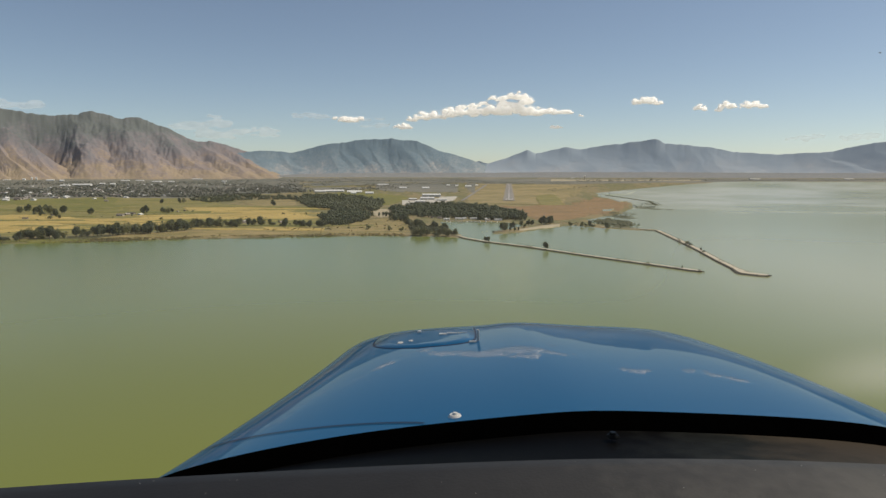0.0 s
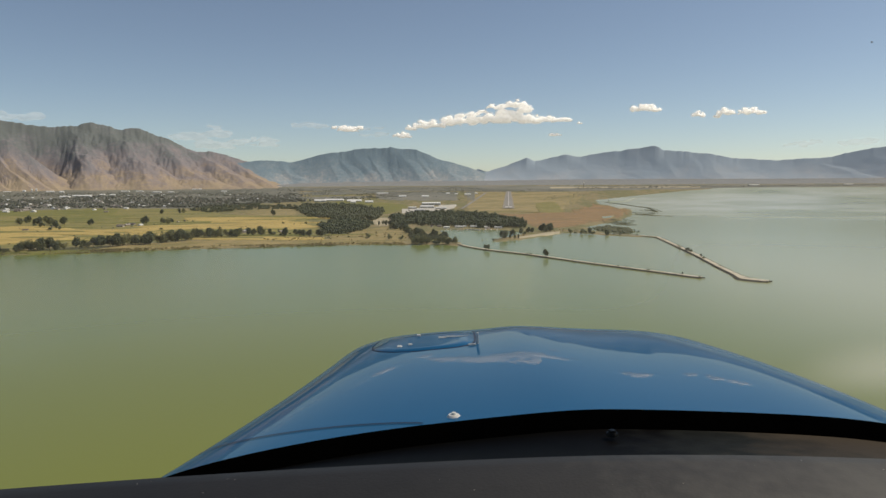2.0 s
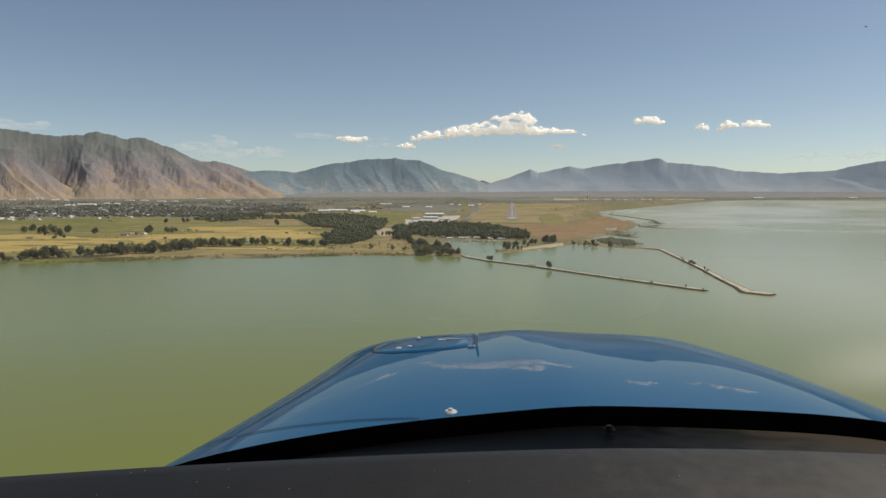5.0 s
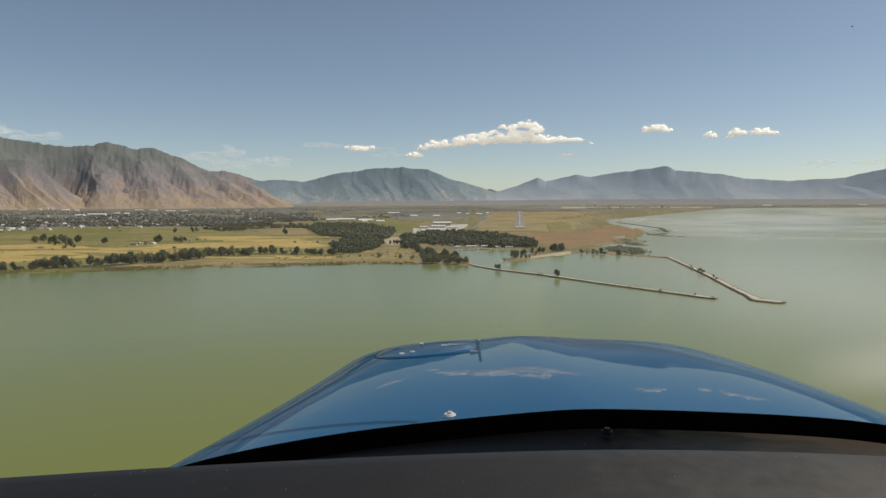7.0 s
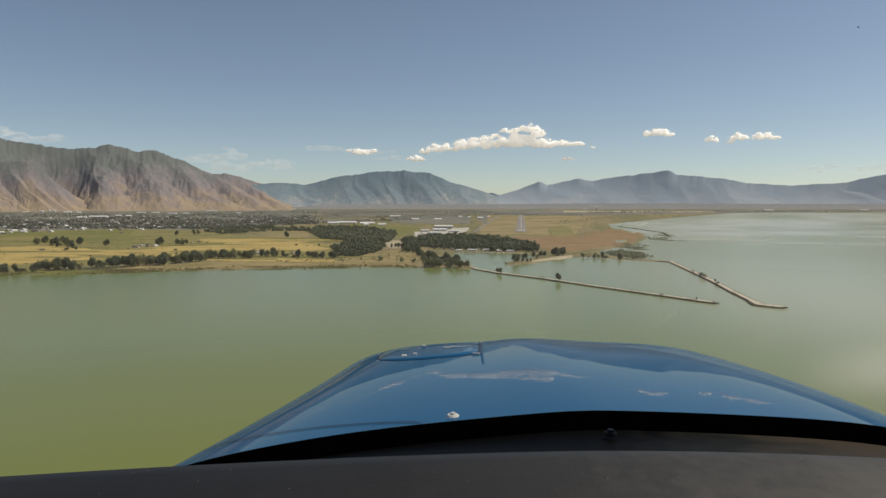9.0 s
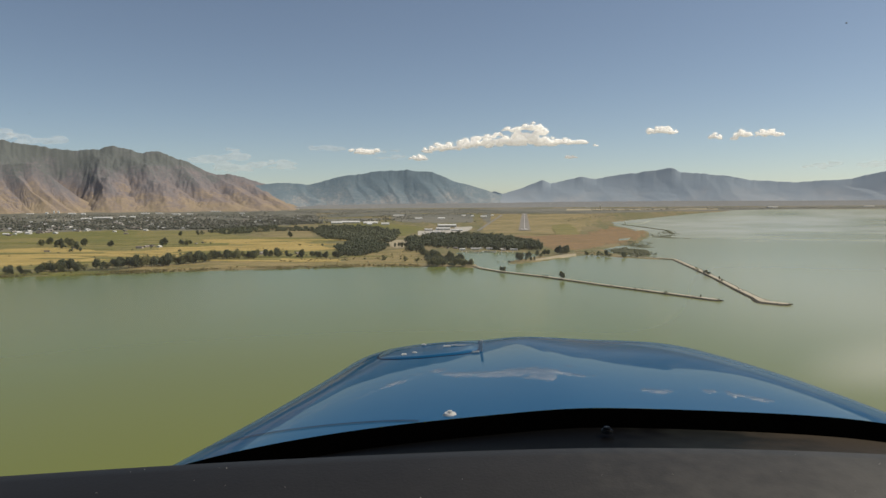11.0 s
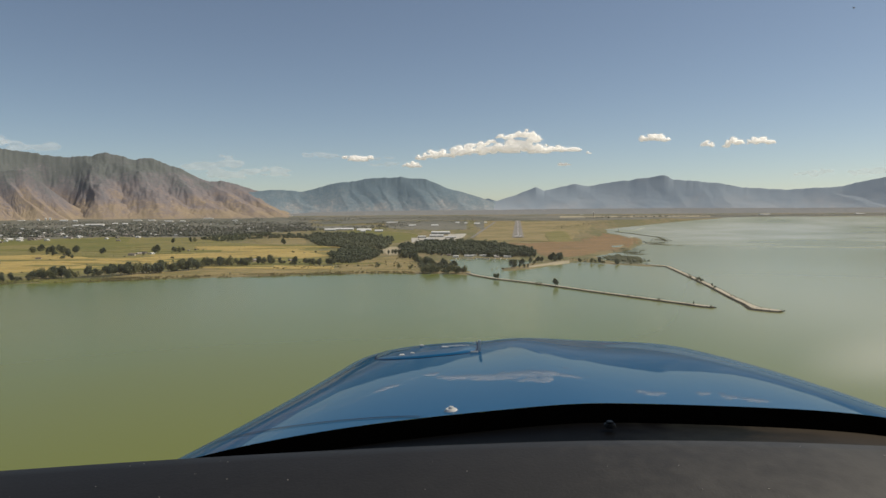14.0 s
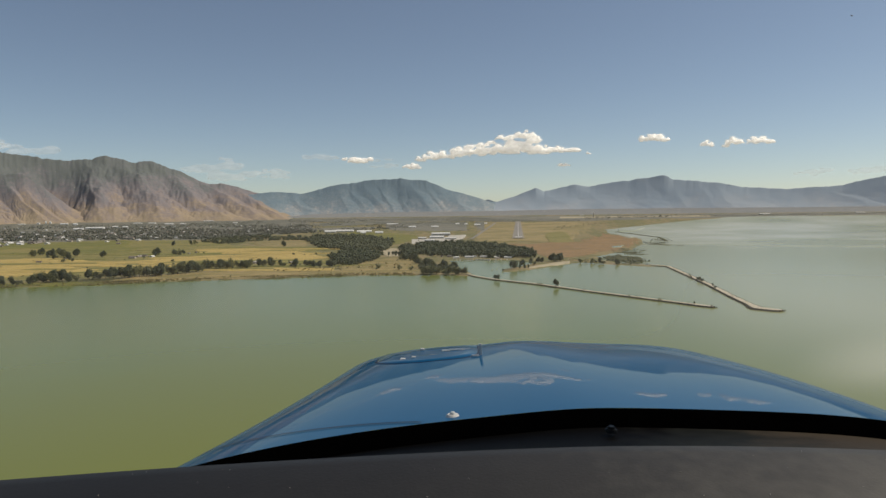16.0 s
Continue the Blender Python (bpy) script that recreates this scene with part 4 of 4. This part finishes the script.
# ---------------------------------------------------------------- trees
def trunk_mesh(rng, h, r):
    bm = bmesh.new()
    def limb(a, b, r0, r1):
        d = (b - a)
        m = Matrix.Translation((a + b) / 2) @ d.to_track_quat("Z", "Y").to_matrix().to_4x4()
        bmesh.ops.create_cone(bm, cap_ends=True, segments=7, radius1=r0, radius2=r1, depth=d.length, matrix=m)
    top = Vector((rng.normal(0, .03) * h, rng.normal(0, .03) * h, h * .55))
    limb(Vector((0, 0, -.6)), top, r, r * .55)
    for k in range(5):
        a = rng.uniform(0, 6.28)
        s = top * rng.uniform(.55, 1.0)
        limb(s, s + Vector((math.cos(a) * h * .2, math.sin(a) * h * .2, h * rng.uniform(.15, .3))), r * .4, r * .12)
    me = bpy.data.meshes.new("trunk")
    bm.to_mesh(me)
    bm.free()
    me.materials.append(M["bark"])
    return me


def tree(seed, h, spread, leaf, label, n=300):
    rng = np.random.default_rng(seed)
    t = tagged(new("tree"), label, "tree")
    part("trunk", trunk_mesh(rng, h, h * .022), None, t)
    v = clumps(rng, n, h * spread, h * spread, h * .44, h * .52, h * .062, .35)
    part("crown", oct_mesh("crown", v, M[leaf]), None, t)
    return t


KINDS = [tree(11, 14, .42, "leaf", "dark green round crowned shade tree"), tree(12, 15, .32, "leaf", "tall dark green tree with a narrow crown"),
         tree(13, 12, .5, "leafpale", "grey green willow with a wide crown"), tree(14, 7, .6, "leaf", "low dark bush tree close to the ground"),
         tree(15, 17, .15, "leaf", "slender upright dark green poplar")]


def plant(kind, x, y, size, group, rng, z=None):
    k0 = KINDS[kind]
    p, k = lie(x, y, land_z(x, y) if z is None else z)
    s = size * k * (1.2 if z is None else 1.0)
    m = Matrix.Translation(p) @ Matrix.Rotation(rng.uniform(0, 6.28), 4, "Z") @ Matrix.Scale(s, 4)
    if kind not in USED:
        USED.add(kind)
        k0.matrix_basis = m
        return tagged(k0, group=group)
    ob = copy_thing(k0, Matrix.Identity(4))
    ob.matrix_basis = m
    return tagged(ob, group=group)


USED = set()
rng = np.random.default_rng(21)


def belt(a, b, count, kinds, size, group, jitter=7.0, z=None):
    """A row of single trees between two plan points."""
    for i in range(count):
        t = (i + rng.uniform(.1, .9)) / count
        x, y = a[0] + (b[0] - a[0]) * t + rng.normal(0, jitter), a[1] + (b[1] - a[1]) * t + rng.normal(0, jitter * 1.6)
        plant(kinds[rng.integers(len(kinds))], x, y, rng.uniform(*size), group, rng, z)


SH = "trees along the lake shore"
belt((-792, 1054), (-714, 1081), 10, (0, 2, 3), (.9, 1.3), SH)
belt((-706, 1090), (-655, 1090), 6, (0, 3), (.8, 1.2), SH)
belt((-672, 1140), (-605, 1130), 10, (0, 2), (1.0, 1.35), SH)
belt((-618, 1172), (-571, 1161), 5, (0, 1, 3), (.7, 1.3), SH)
belt((-578, 1183), (-505, 1229), 18, (0, 1, 2), (1.05, 1.5), SH)
belt((-510, 1229), (-462, 1319), 14, (0, 2, 2), (1.05, 1.45), SH)
belt((-471, 1362), (-437, 1377), 8, (0, 2), (1.0, 1.3), SH)
belt((-434, 1377), (-357, 1423), 13, (0, 2, 1), (.9, 1.3), SH)
belt((-350, 1423), (-256, 1407), 13, (0, 3, 2), (.6, 1.1), SH)
belt((-254, 1377), (-209, 1407), 8, (0, 1), (.8, 1.1), SH)
FT = "single trees in the meadows"
for u, v, k, s in (((-899, 1824), 0, 0, 1.2), ((-761, 1837), 0, 0, 1.6), ((-739, 1893), 0, 0, 1.1), ((-715, 1865), 0, 2, 1.2), ((-735, 1951), 0, 0, .8), ((-540, 2350), 0, 0, 1.4), ((-991, 2538), 0, 0, 1.2),
                   ((-945, 2590), 0, 0, 1.3), ((-947, 2644), 0, 2, 1.3), ((-395, 1837), 0, 3, .8), ((-631, 1604), 0, 3, .9), ((-887, 1646), 0, 1, .7), ((-898, 1625), 0, 3, 1.2), ((-123, 1761), 0, 1, .8), ((-131, 1736), 0, 4, .7),
                   ((-114, 1736), 0, 0, .9), ((-108, 1761), 0, 4, .6), ((-102, 1786), 0, 4, .6)):
    plant(k, *u, s, FT, rng)
belt((-1136, 1951), (-1009, 1865), 14, (0, 2), (1.0, 1.5), "grove by a farm", 14)
belt((-1035, 1811), (-937, 1713), 6, (0, 3), (.8, 1.2), "grove by a farm", 9)
HB = "trees round the harbour"
for u, k, s in (((-22, 1392), 0, 1.0), ((6, 1347), 0, 1.05), ((19, 1279), 0, .8), ((29, 1292), 0, .9), ((135, 1285), 0, 1.1), ((145, 1305), 0, 1.0), ((166, 1369), 0, .9), ((151, 1292), 4, .55),
                ((160, 1292), 4, .5), ((169, 1305), 4, .45), ((117, 1266), 3, .6), ((190, 1423), 0, .8), ((192, 1392), 2, .6), ((207, 1439), 1, .9), ((215, 1439), 1, .85)):
    plant(k, *u, s, HB, rng)
belt((234, 1473), (264, 1473), 8, (1, 0), (.9, 1.25), HB, 5)
belt((294, 1439), (375, 1377), 12, (0, 3, 2), (.55, .95), HB, 6)
belt((-42, 1217), (47, 1183), 15, (3, 2), (.7, 1.1), HB, 6)
belt((-98, 1736), (-21, 1347), 15, (0, 2, 1), (.8, 1.2), HB, 9)
belt((-64, 1584), (17, 1292), 12, (0, 2, 3), (.7, 1.05), HB, 9)
belt((177, 1761), (228, 1604), 10, (0, 1), (.8, 1.15), HB, 8)
belt((-161, 1347), (-53, 1292), 5, (3, 2), (.35, .7), HB, 9)
BW = "shrubs on the breakwaters"
for u, k, s in (((87, 1086), 0, .62), ((92, 1076), 0, .68), ((164, 969), 0, .82), ((143, 1003), 3, .45), ((147, 995), 3, .5), ((195, 922), 3, .35), ((214, 883), 3, .25), ((234, 842), 3, .4), ((241, 836), 4, .2),
                ((258, 799), 3, .5), ((286, 765), 4, .22), ((297, 742), 3, .3), ((410, 1347), 3, .5), ((382, 1362), 3, .6), ((407, 1110), 3, .5), ((399, 1081), 3, .5), ((391, 1028), 3, 1.0), ((389, 1011), 3, .8),
                ((378, 943), 4, .35), ((373, 922), 3, .6), ((359, 836), 3, .25)):
    plant(k, *u, s, BW, rng, 1.4)


def woods(name, points, count, label, seed, h=(10, 17), n=46, leaf="leaf", patchy=0.0):
    """Many trees of one wood in one mesh, spread evenly as the eye sees the ground."""
    rng = np.random.default_rng(seed)
    bs = [math.atan2(*p) for p in points]
    ds = [1 / math.hypot(*p) for p in points]
    a, r = rng.uniform(min(bs), max(bs), count * 8), 1 / rng.uniform(min(ds), max(ds), count * 8)
    x, y = r * np.sin(a), r * np.cos(a)
    ok = inside(list(points), x, y) > 0
    if patchy:
        ok &= fbm(a * 26 + seed, EYE * 1207 / r * .35 + seed, 3) > patchy
    x, y = x[ok][:count], y[ok][:count]
    z = np.maximum(.3, shore_height(x, y))
    px, py, pz = lie_all(x, y, z)
    hs = rng.uniform(*h, len(x)) * (.7 + .6 * fbm(x / 45, y / 45, 2)) * px / x
    size = .14 * math.sqrt(46 / n)
    V = [clumps(rng, n, q * .58, q * .58, q * .42, q * .44, q * size, .3) + (u, v, w) for q, u, v, w in zip(hs, px, py, pz)]
    ob = new(name, oct_mesh(name, np.concatenate(V), M[leaf]))
    return tagged(ob, label, "woodland", kind="stuff")


woods("meadow_scrub", [(-1724, 2226), (-1283, 2440), (-850, 2538), (-393, 2114), (-235, 1456), (-472, 1407), (-654, 1241), (-893, 1150)], 90, "scattered low bushes in the meadows", 43, (1.5, 4.5), 12, "leaf", .5)
woods("meadow_scrub", [(-340, 1347), (-215, 1407), (-86, 1625), (-47, 1347), (-50, 1229), (-188, 1229), (-307, 1217)], 130, "low brown brush on the lake bank", 44, (1, 3.5), 10, "reedleaf", .45)
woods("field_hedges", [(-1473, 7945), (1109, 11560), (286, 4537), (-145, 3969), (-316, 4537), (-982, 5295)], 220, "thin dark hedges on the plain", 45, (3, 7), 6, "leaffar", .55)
woods("woodland", [(-552, 2821), (-637, 3432), (-569, 3736), (-343, 3342), (-184, 2644), (-154, 2013), (-233, 1951), (-395, 2226)], 700, "dense dark green cottonwood grove", 31, (11, 21), 42)
woods("woodland", [(-280, 1736), (-233, 1951), (-156, 1837), (-153, 1584), (-182, 1423), (-230, 1490)], 230, "dark green wood next to the reed bank", 32, (8, 17), 40)
woods("woodland", [(-126, 2114), (-49, 2440), (97, 2538), (203, 2114), (249, 1811), (214, 1604), (116, 1625), (22, 1690), (-64, 1761), (-80, 1545)], 800, "dark green woods behind the harbour", 33, (9, 19), 42)
woods("woodland", [(-61, 1604), (-31, 1545), (7, 1319), (51, 1205), (-24, 1217), (-45, 1347)], 80, "dark scrub on the harbour bank", 34, (5, 11))
woods("woodland", [(-1037, 2952), (-1033, 3736), (-665, 3432), (-585, 2952), (-775, 2885), (-824, 2590)], 300, "row of dark trees between the fields and town", 35, (7, 17))
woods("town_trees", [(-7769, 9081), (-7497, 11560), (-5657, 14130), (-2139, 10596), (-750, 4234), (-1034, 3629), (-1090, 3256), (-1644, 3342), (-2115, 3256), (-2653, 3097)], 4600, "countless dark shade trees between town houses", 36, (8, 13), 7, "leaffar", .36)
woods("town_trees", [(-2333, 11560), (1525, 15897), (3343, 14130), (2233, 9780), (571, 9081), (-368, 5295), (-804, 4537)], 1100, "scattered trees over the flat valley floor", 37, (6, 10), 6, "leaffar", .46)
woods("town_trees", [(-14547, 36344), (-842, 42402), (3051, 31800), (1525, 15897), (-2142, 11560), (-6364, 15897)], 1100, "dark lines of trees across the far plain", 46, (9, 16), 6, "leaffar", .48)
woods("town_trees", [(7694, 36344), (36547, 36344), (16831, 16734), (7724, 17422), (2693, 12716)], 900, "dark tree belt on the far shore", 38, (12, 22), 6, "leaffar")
woods("airfield_scrub", [(881, 5295), (1496, 7062), (2012, 7945), (1817, 7062), (1224, 5777), (705, 4234)], 60, "dark scrub along a ditch in the airfield", 39, (4, 7), 6)
woods("marsh_scrub", [(365, 1604), (443, 1690), (462, 1564), (449, 1439), (393, 1407), (360, 1490)], 150, "low dark marsh scrub", 40, (1.5, 3), 10)
woods("reed_bank", [(-855, 1045), (-708, 1086), (-583, 1125), (-494, 1156), (-379, 1188), (-266, 1211), (-188, 1229), (-50, 1229), (-41, 1183), (-94, 1200), (-181, 1183), (-254, 1156), (-362, 1135), (-472, 1105), (-559, 1076), (-682, 1045), (-828, 1011)], 1700, "ragged olive reeds along the water's edge", 41, (1.0, 2.8), 12, "reedleaf", .38)
woods("marsh_scrub", [(734, 2488), (947, 2885), (791, 2266), (750, 2114), (648, 2079)], 130, "dark slivers of reed standing in the bay", 47, (1.2, 3.2), 12, "leaf", .5)
woods("marsh_scrub", [(503, 2013), (587, 2046), (569, 1865), (492, 1713), (447, 1761)], 130, "dark slivers of reed near the rusty bank", 48, (1.2, 3.2), 12, "leaf", .5)
woods("reed_bank", [(68, 1241), (270, 1508), (310, 1584), (346, 1508), (303, 1423), (232, 1392), (162, 1333)], 90, "low reeds on the spit", 42, (1, 2), 8, "reedleaf", .4)


# ---------------------------------------------------------------- buildings
def gable(w, d, h, rise, over=.4):
    wall, roof = bmesh.new(), bmesh.new()
    box(wall, -w / 2, w / 2, -d / 2, d / 2, -1, h)
    e = over
    p = [(-w / 2 - e, -d / 2 - e, h + .05), (w / 2 + e, -d / 2 - e, h + .05), (w / 2 + e, 0, h + rise), (-w / 2 - e, 0, h + rise), (-w / 2 - e, d / 2 + e, h + .05), (w / 2 + e, d / 2 + e, h + .05)]
    v = [roof.verts.new(q) for q in p]
    for q in ((0, 1, 2, 3), (3, 2, 5, 4), (0, 3, 4), (1, 5, 2), (0, 4, 5, 1)):
        roof.faces.new([v[i] for i in q])
    return wall, roof


def building(name, w, d, h, rise, wallm, roofm, label, windows=0, doors=0):
    t = tagged(new(name), label, "building")
    a, b = gable(w, d, h, rise)
    part("wall", a, M[wallm], t)
    part("roof", b, M[roofm], t)
    for i in range(windows):
        bm = bmesh.new()
        x = -w / 2 + w * (i + .5) / windows
        box(bm, x - .7, x + .7, -d / 2 - .08, -d / 2 + .1, h * .35, h * .7)
        part("window", bm, M["glass"], t)
    for i in range(doors):
        bm = bmesh.new()
        x = -w / 2 + w * (i + .5) / doors
        q = w / doors * .42
        box(bm, x - q, x + q, -d / 2 - .12, -d / 2 + .1, -.5, h * .82)
        part("hangar_door", bm, M["concrete"], t)
    return t


def put(t, x, y, turn=0.0, size=1.0, group=""):
    p, k = lie(x, y, land_z(x, y))
    t.matrix_basis = Matrix.Translation(p) @ Matrix.Rotation(turn, 4, "Z") @ Matrix.Scale(k * size, 4)
    return tagged(t, group=group)


AP = "airport buildings"
put(building("hangar", 92, 42, 11, 5, "white", "roof", "large white metal hangar with a pale roof", 0, 3), *(3, 3432), .1, 1, AP)
put(building("hangar", 60, 32, 9, 4, "white", "roof", "white metal hangar with wide doors", 0, 2), *(-15, 2987), .1, 1, AP)
put(building("hangar", 34, 24, 7, 3, "wall", "roof", "small grey hangar beside the parking lot", 0, 1), *(-77, 2918), .1, 1, AP)
put(building("hangar", 46, 20, 6, 2, "white", "roof", "long low white shed", 0, 2), *(45, 2885), .1, 1, AP)
put(building("shed", 40, 18, 6, 2, "white", "roof", "white shed among parked cars", 2), *(-43, 2701), .1, 1, AP)
FB = "far white warehouses"
for u, w, d in (((-704, 4381), 70, 26), ((-635, 4537), 120, 40), ((-478, 4306), 90, 40), ((-355, 3969), 46, 20), ((-447, 3969), 30, 20), ((-234, 5777), 60, 20), ((-552, 7945), 130, 30), ((192, 7477), 40, 30), ((269, 7062), 30, 25),
                ((365, 6690), 60, 30), ((501, 7477), 30, 25), ((-43, 5777), 60, 24), ((8801, 42402), 240, 60)):
    put(building("warehouse", w, d, 6, 8, "white", "roof", "low white warehouse on the flat plain", 0, 2), *u, .05, 1, FB)
TW = "large white town buildings"
for u, w, d, h in (((-9323, 15897), 60, 40, 26), ((-9762, 16957), 34, 30, 44), ((-9650, 16957), 34, 30, 46), ((-7761, 14130), 150, 40, 16), ((-6774, 12716), 70, 40, 18), ((-9717, 15897), 150, 60, 8), ((-3768, 7477), 190, 60, 9), ((-6241, 14130), 170, 60, 9),
                   ((-5949, 14130), 150, 60, 9), ((-4581, 11560), 150, 50, 9), ((-3633, 6871), 90, 40, 8), ((-4025, 8475), 60, 40, 8), ((-3773, 8202), 60, 40, 8), ((-4342, 11560), 90, 40, 9), ((-7171, 21198), 300, 60, 12), ((-8247, 25439), 200, 60, 12),
                   ((-3808, 12716), 90, 40, 8), ((-11108, 50884), 300, 80, 14), ((12118, 25439), 400, 90, 20), ((17438, 28266), 420, 60, 16)):
    put(building("town_building", w, d, h * .8, h * .6 + 4, "white", "roof", "pale flat topped town building above the trees", 4), *u, rng.uniform(-.2, .2), 1, TW)
HS = "houses of the town"
kinds = [building("house", 16, 10, 4, 3, "wall", "shingle", "small tan house with a shingle roof among trees", 3), building("house", 22, 11, 5, 3.5, "wall", "shingle", "wide pale house with a gable roof among trees", 4),
         building("house", 18, 12, 4, 3, "white", "roof", "small white house with a light roof among trees", 3)]
spots = []
while len(spots) < 290:
    a, dep = rng.uniform(radians(-38), radians(-11)), rng.uniform(12, 40)
    if dep > 39 - max(0, a + radians(26)) * 60:
        continue
    spots.append((EYE * 1207 / dep * math.sin(a), EYE * 1207 / dep * math.cos(a)))
spots += [(-1701, 2644), (-1734, 2821), (-1731, 2885), (-1857, 2952), (-1734, 2952), (-1680, 3174), (-1760, 3432), (-956, 1625), (-967, 1761), (-799, 1811), (-796, 1837), (-765, 1811), (-795, 1761), (-719, 1951), (-721, 2013), (-1299, 2759), (-283, 1490), (-331, 1508), (-337, 1456), (-406, 1508), (3, 1690),
          (22, 1679), (84, 1668), (134, 1604), (156, 1646)]
for i, (x, y) in enumerate(spots):
    k = kinds[rng.integers(3)] if i > 2 else kinds[i]
    near = .62 if math.hypot(x, y) < 2500 else 1.0
    ob = k if i <= 2 else copy_thing(k, Matrix.Identity(4))
    put(ob, x, y, rng.uniform(-.5, .5) + (1.57 if rng.random() < .4 else 0), rng.uniform(.9, 1.3) * near, HS)


# ---------------------------------------------------------------- harbour and airfield details
def boat(length, label, hull):
    t = tagged(new("boat"), label, "boat")
    bm = bmesh.new()
    ring = []
    for i in range(9):
        q = i / 8
        w = length * .16 * (1 - max(0, (q - .45) / .55) ** 2.2) + .02
        x, sheer = (q - .5) * length, .9 + .5 * q * q
        ring.append([bm.verts.new(p) for p in ((x, -w, sheer), (x, -w * .7, .1), (x, 0, -.35), (x, w * .7, .1), (x, w, sheer))])
    for a, c in zip(ring, ring[1:]):
        for k in range(4):
            bm.faces.new((a[k], a[k + 1], c[k + 1], c[k]))
        bm.faces.new((a[4], a[0], c[0], c[4]))
    bm.faces.new(ring[0])
    part("hull", bm, M[hull], t)
    bm = bmesh.new()
    box(bm, -length * .18, length * .16, -length * .10, length * .10, .95, 2.1)
    bmesh.ops.bevel(bm, geom=bm.edges[:], offset=.2, segments=2, affect="EDGES")
    part("cabin", bm, M["white"], t)
    bm = bmesh.new()
    box(bm, length * .10, length * .175, -length * .085, length * .085, 1.45, 1.9)
    part("windscreen", bm, M["glass"], t)
    return t


for q, l, turn, say in (((63, 1545), 11, .4, "white cabin boat moored in the harbour"), ((69, 1540), 8, .1, "small white boat beside a larger one"), ((103, 1564), 10, -.2, "white motor boat by the harbour wall"), ((37, 1572), 7, 1.2, "small white boat close to the dock"),
                        ((45, 1556), 9, 1.4, "white boat moored at the marina"), ((84, 1572), 10, 1.3, "white boat moored at the marina"), ((94, 1576), 8, 1.5, "white boat moored at the marina"), ((113, 1578), 9, 1.2, "white boat moored at the marina"), ((127, 1566), 11, 1.4, "white cabin cruiser moored at the marina"),
                        ((139, 1560), 9, 1.5, "white boat moored at the marina"), ((152, 1552), 8, 1.3, "white boat moored at the marina"), ((108, 1532), 8, .3, "white boat lying off the marina"), ((118, 1508), 7, .1, "small white boat lying off the marina")):
    put(boat(l, say, "white"), *q, turn, 1.0, "boats in the harbour").location.z = .25

for a, c, say in (((29, 1604), (77, 1592), "pale concrete quay wall along the harbour"), ((82, 1584), (115, 1568), "low pale quay behind the boats")):
    quay = tagged(new("quay"), say, "quay", kind="structure")
    a, c = Vector(a), Vector(c)
    bm = bmesh.new()
    box(bm, 0, (c - a).length, -2, 2, -1.5, 1.9)
    bmesh.ops.bevel(bm, geom=bm.edges[:], offset=.1, segments=1, affect="EDGES")
    part("wall", bm, M["concrete"], quay)
    quay.matrix_basis = Matrix.Translation((a.x, a.y, 0)) @ Matrix.Rotation(math.atan2(c.y - a.y, c.x - a.x), 4, "Z")

for (x, y), w, turn in (((38, 1632), 14, .1), ((70, 1648), 22, -.1), ((104, 1652), 16, 0), ((134, 1632), 12, .2), ((160, 1612), 18, -.2)):
    put(building("boathouse", w, 7, 3, 1.4, "white", "roof", "low white boathouse by the marina", 2), x, y, turn, 1.0, "boathouses by the marina")

mast = tagged(new("mast"), "slim dark mast standing on the airfield", "mast")
bm = bmesh.new()
bmesh.ops.create_cone(bm, cap_ends=True, segments=8, radius1=1.2, radius2=.6, depth=22, matrix=Matrix.Translation((0, 0, 10.5)))
part("pole", bm, M["bark"], mast)
bm = bmesh.new()
box(bm, -1.6, 1.6, -1.6, 1.6, 17, 21)
part("head", bm, M["bark"], mast)
put(mast, *(1162, 5525))

tower = tagged(new("water_tower"), "tall white water tower far across the valley", "water tower")
bm = bmesh.new()
bmesh.ops.create_cone(bm, cap_ends=True, segments=12, radius1=14, radius2=9, depth=110, matrix=Matrix.Translation((0, 0, 55)))
part("stem", bm, M["wall"], tower)
bm = bmesh.new()
bmesh.ops.create_uvsphere(bm, u_segments=16, v_segments=10, radius=28, matrix=Matrix.Translation((0, 0, 125)) @ Matrix.Diagonal((1, 1, .8, 1)))
part("tank", bm, M["white"], tower)
put(tower, *(5109, 22712))
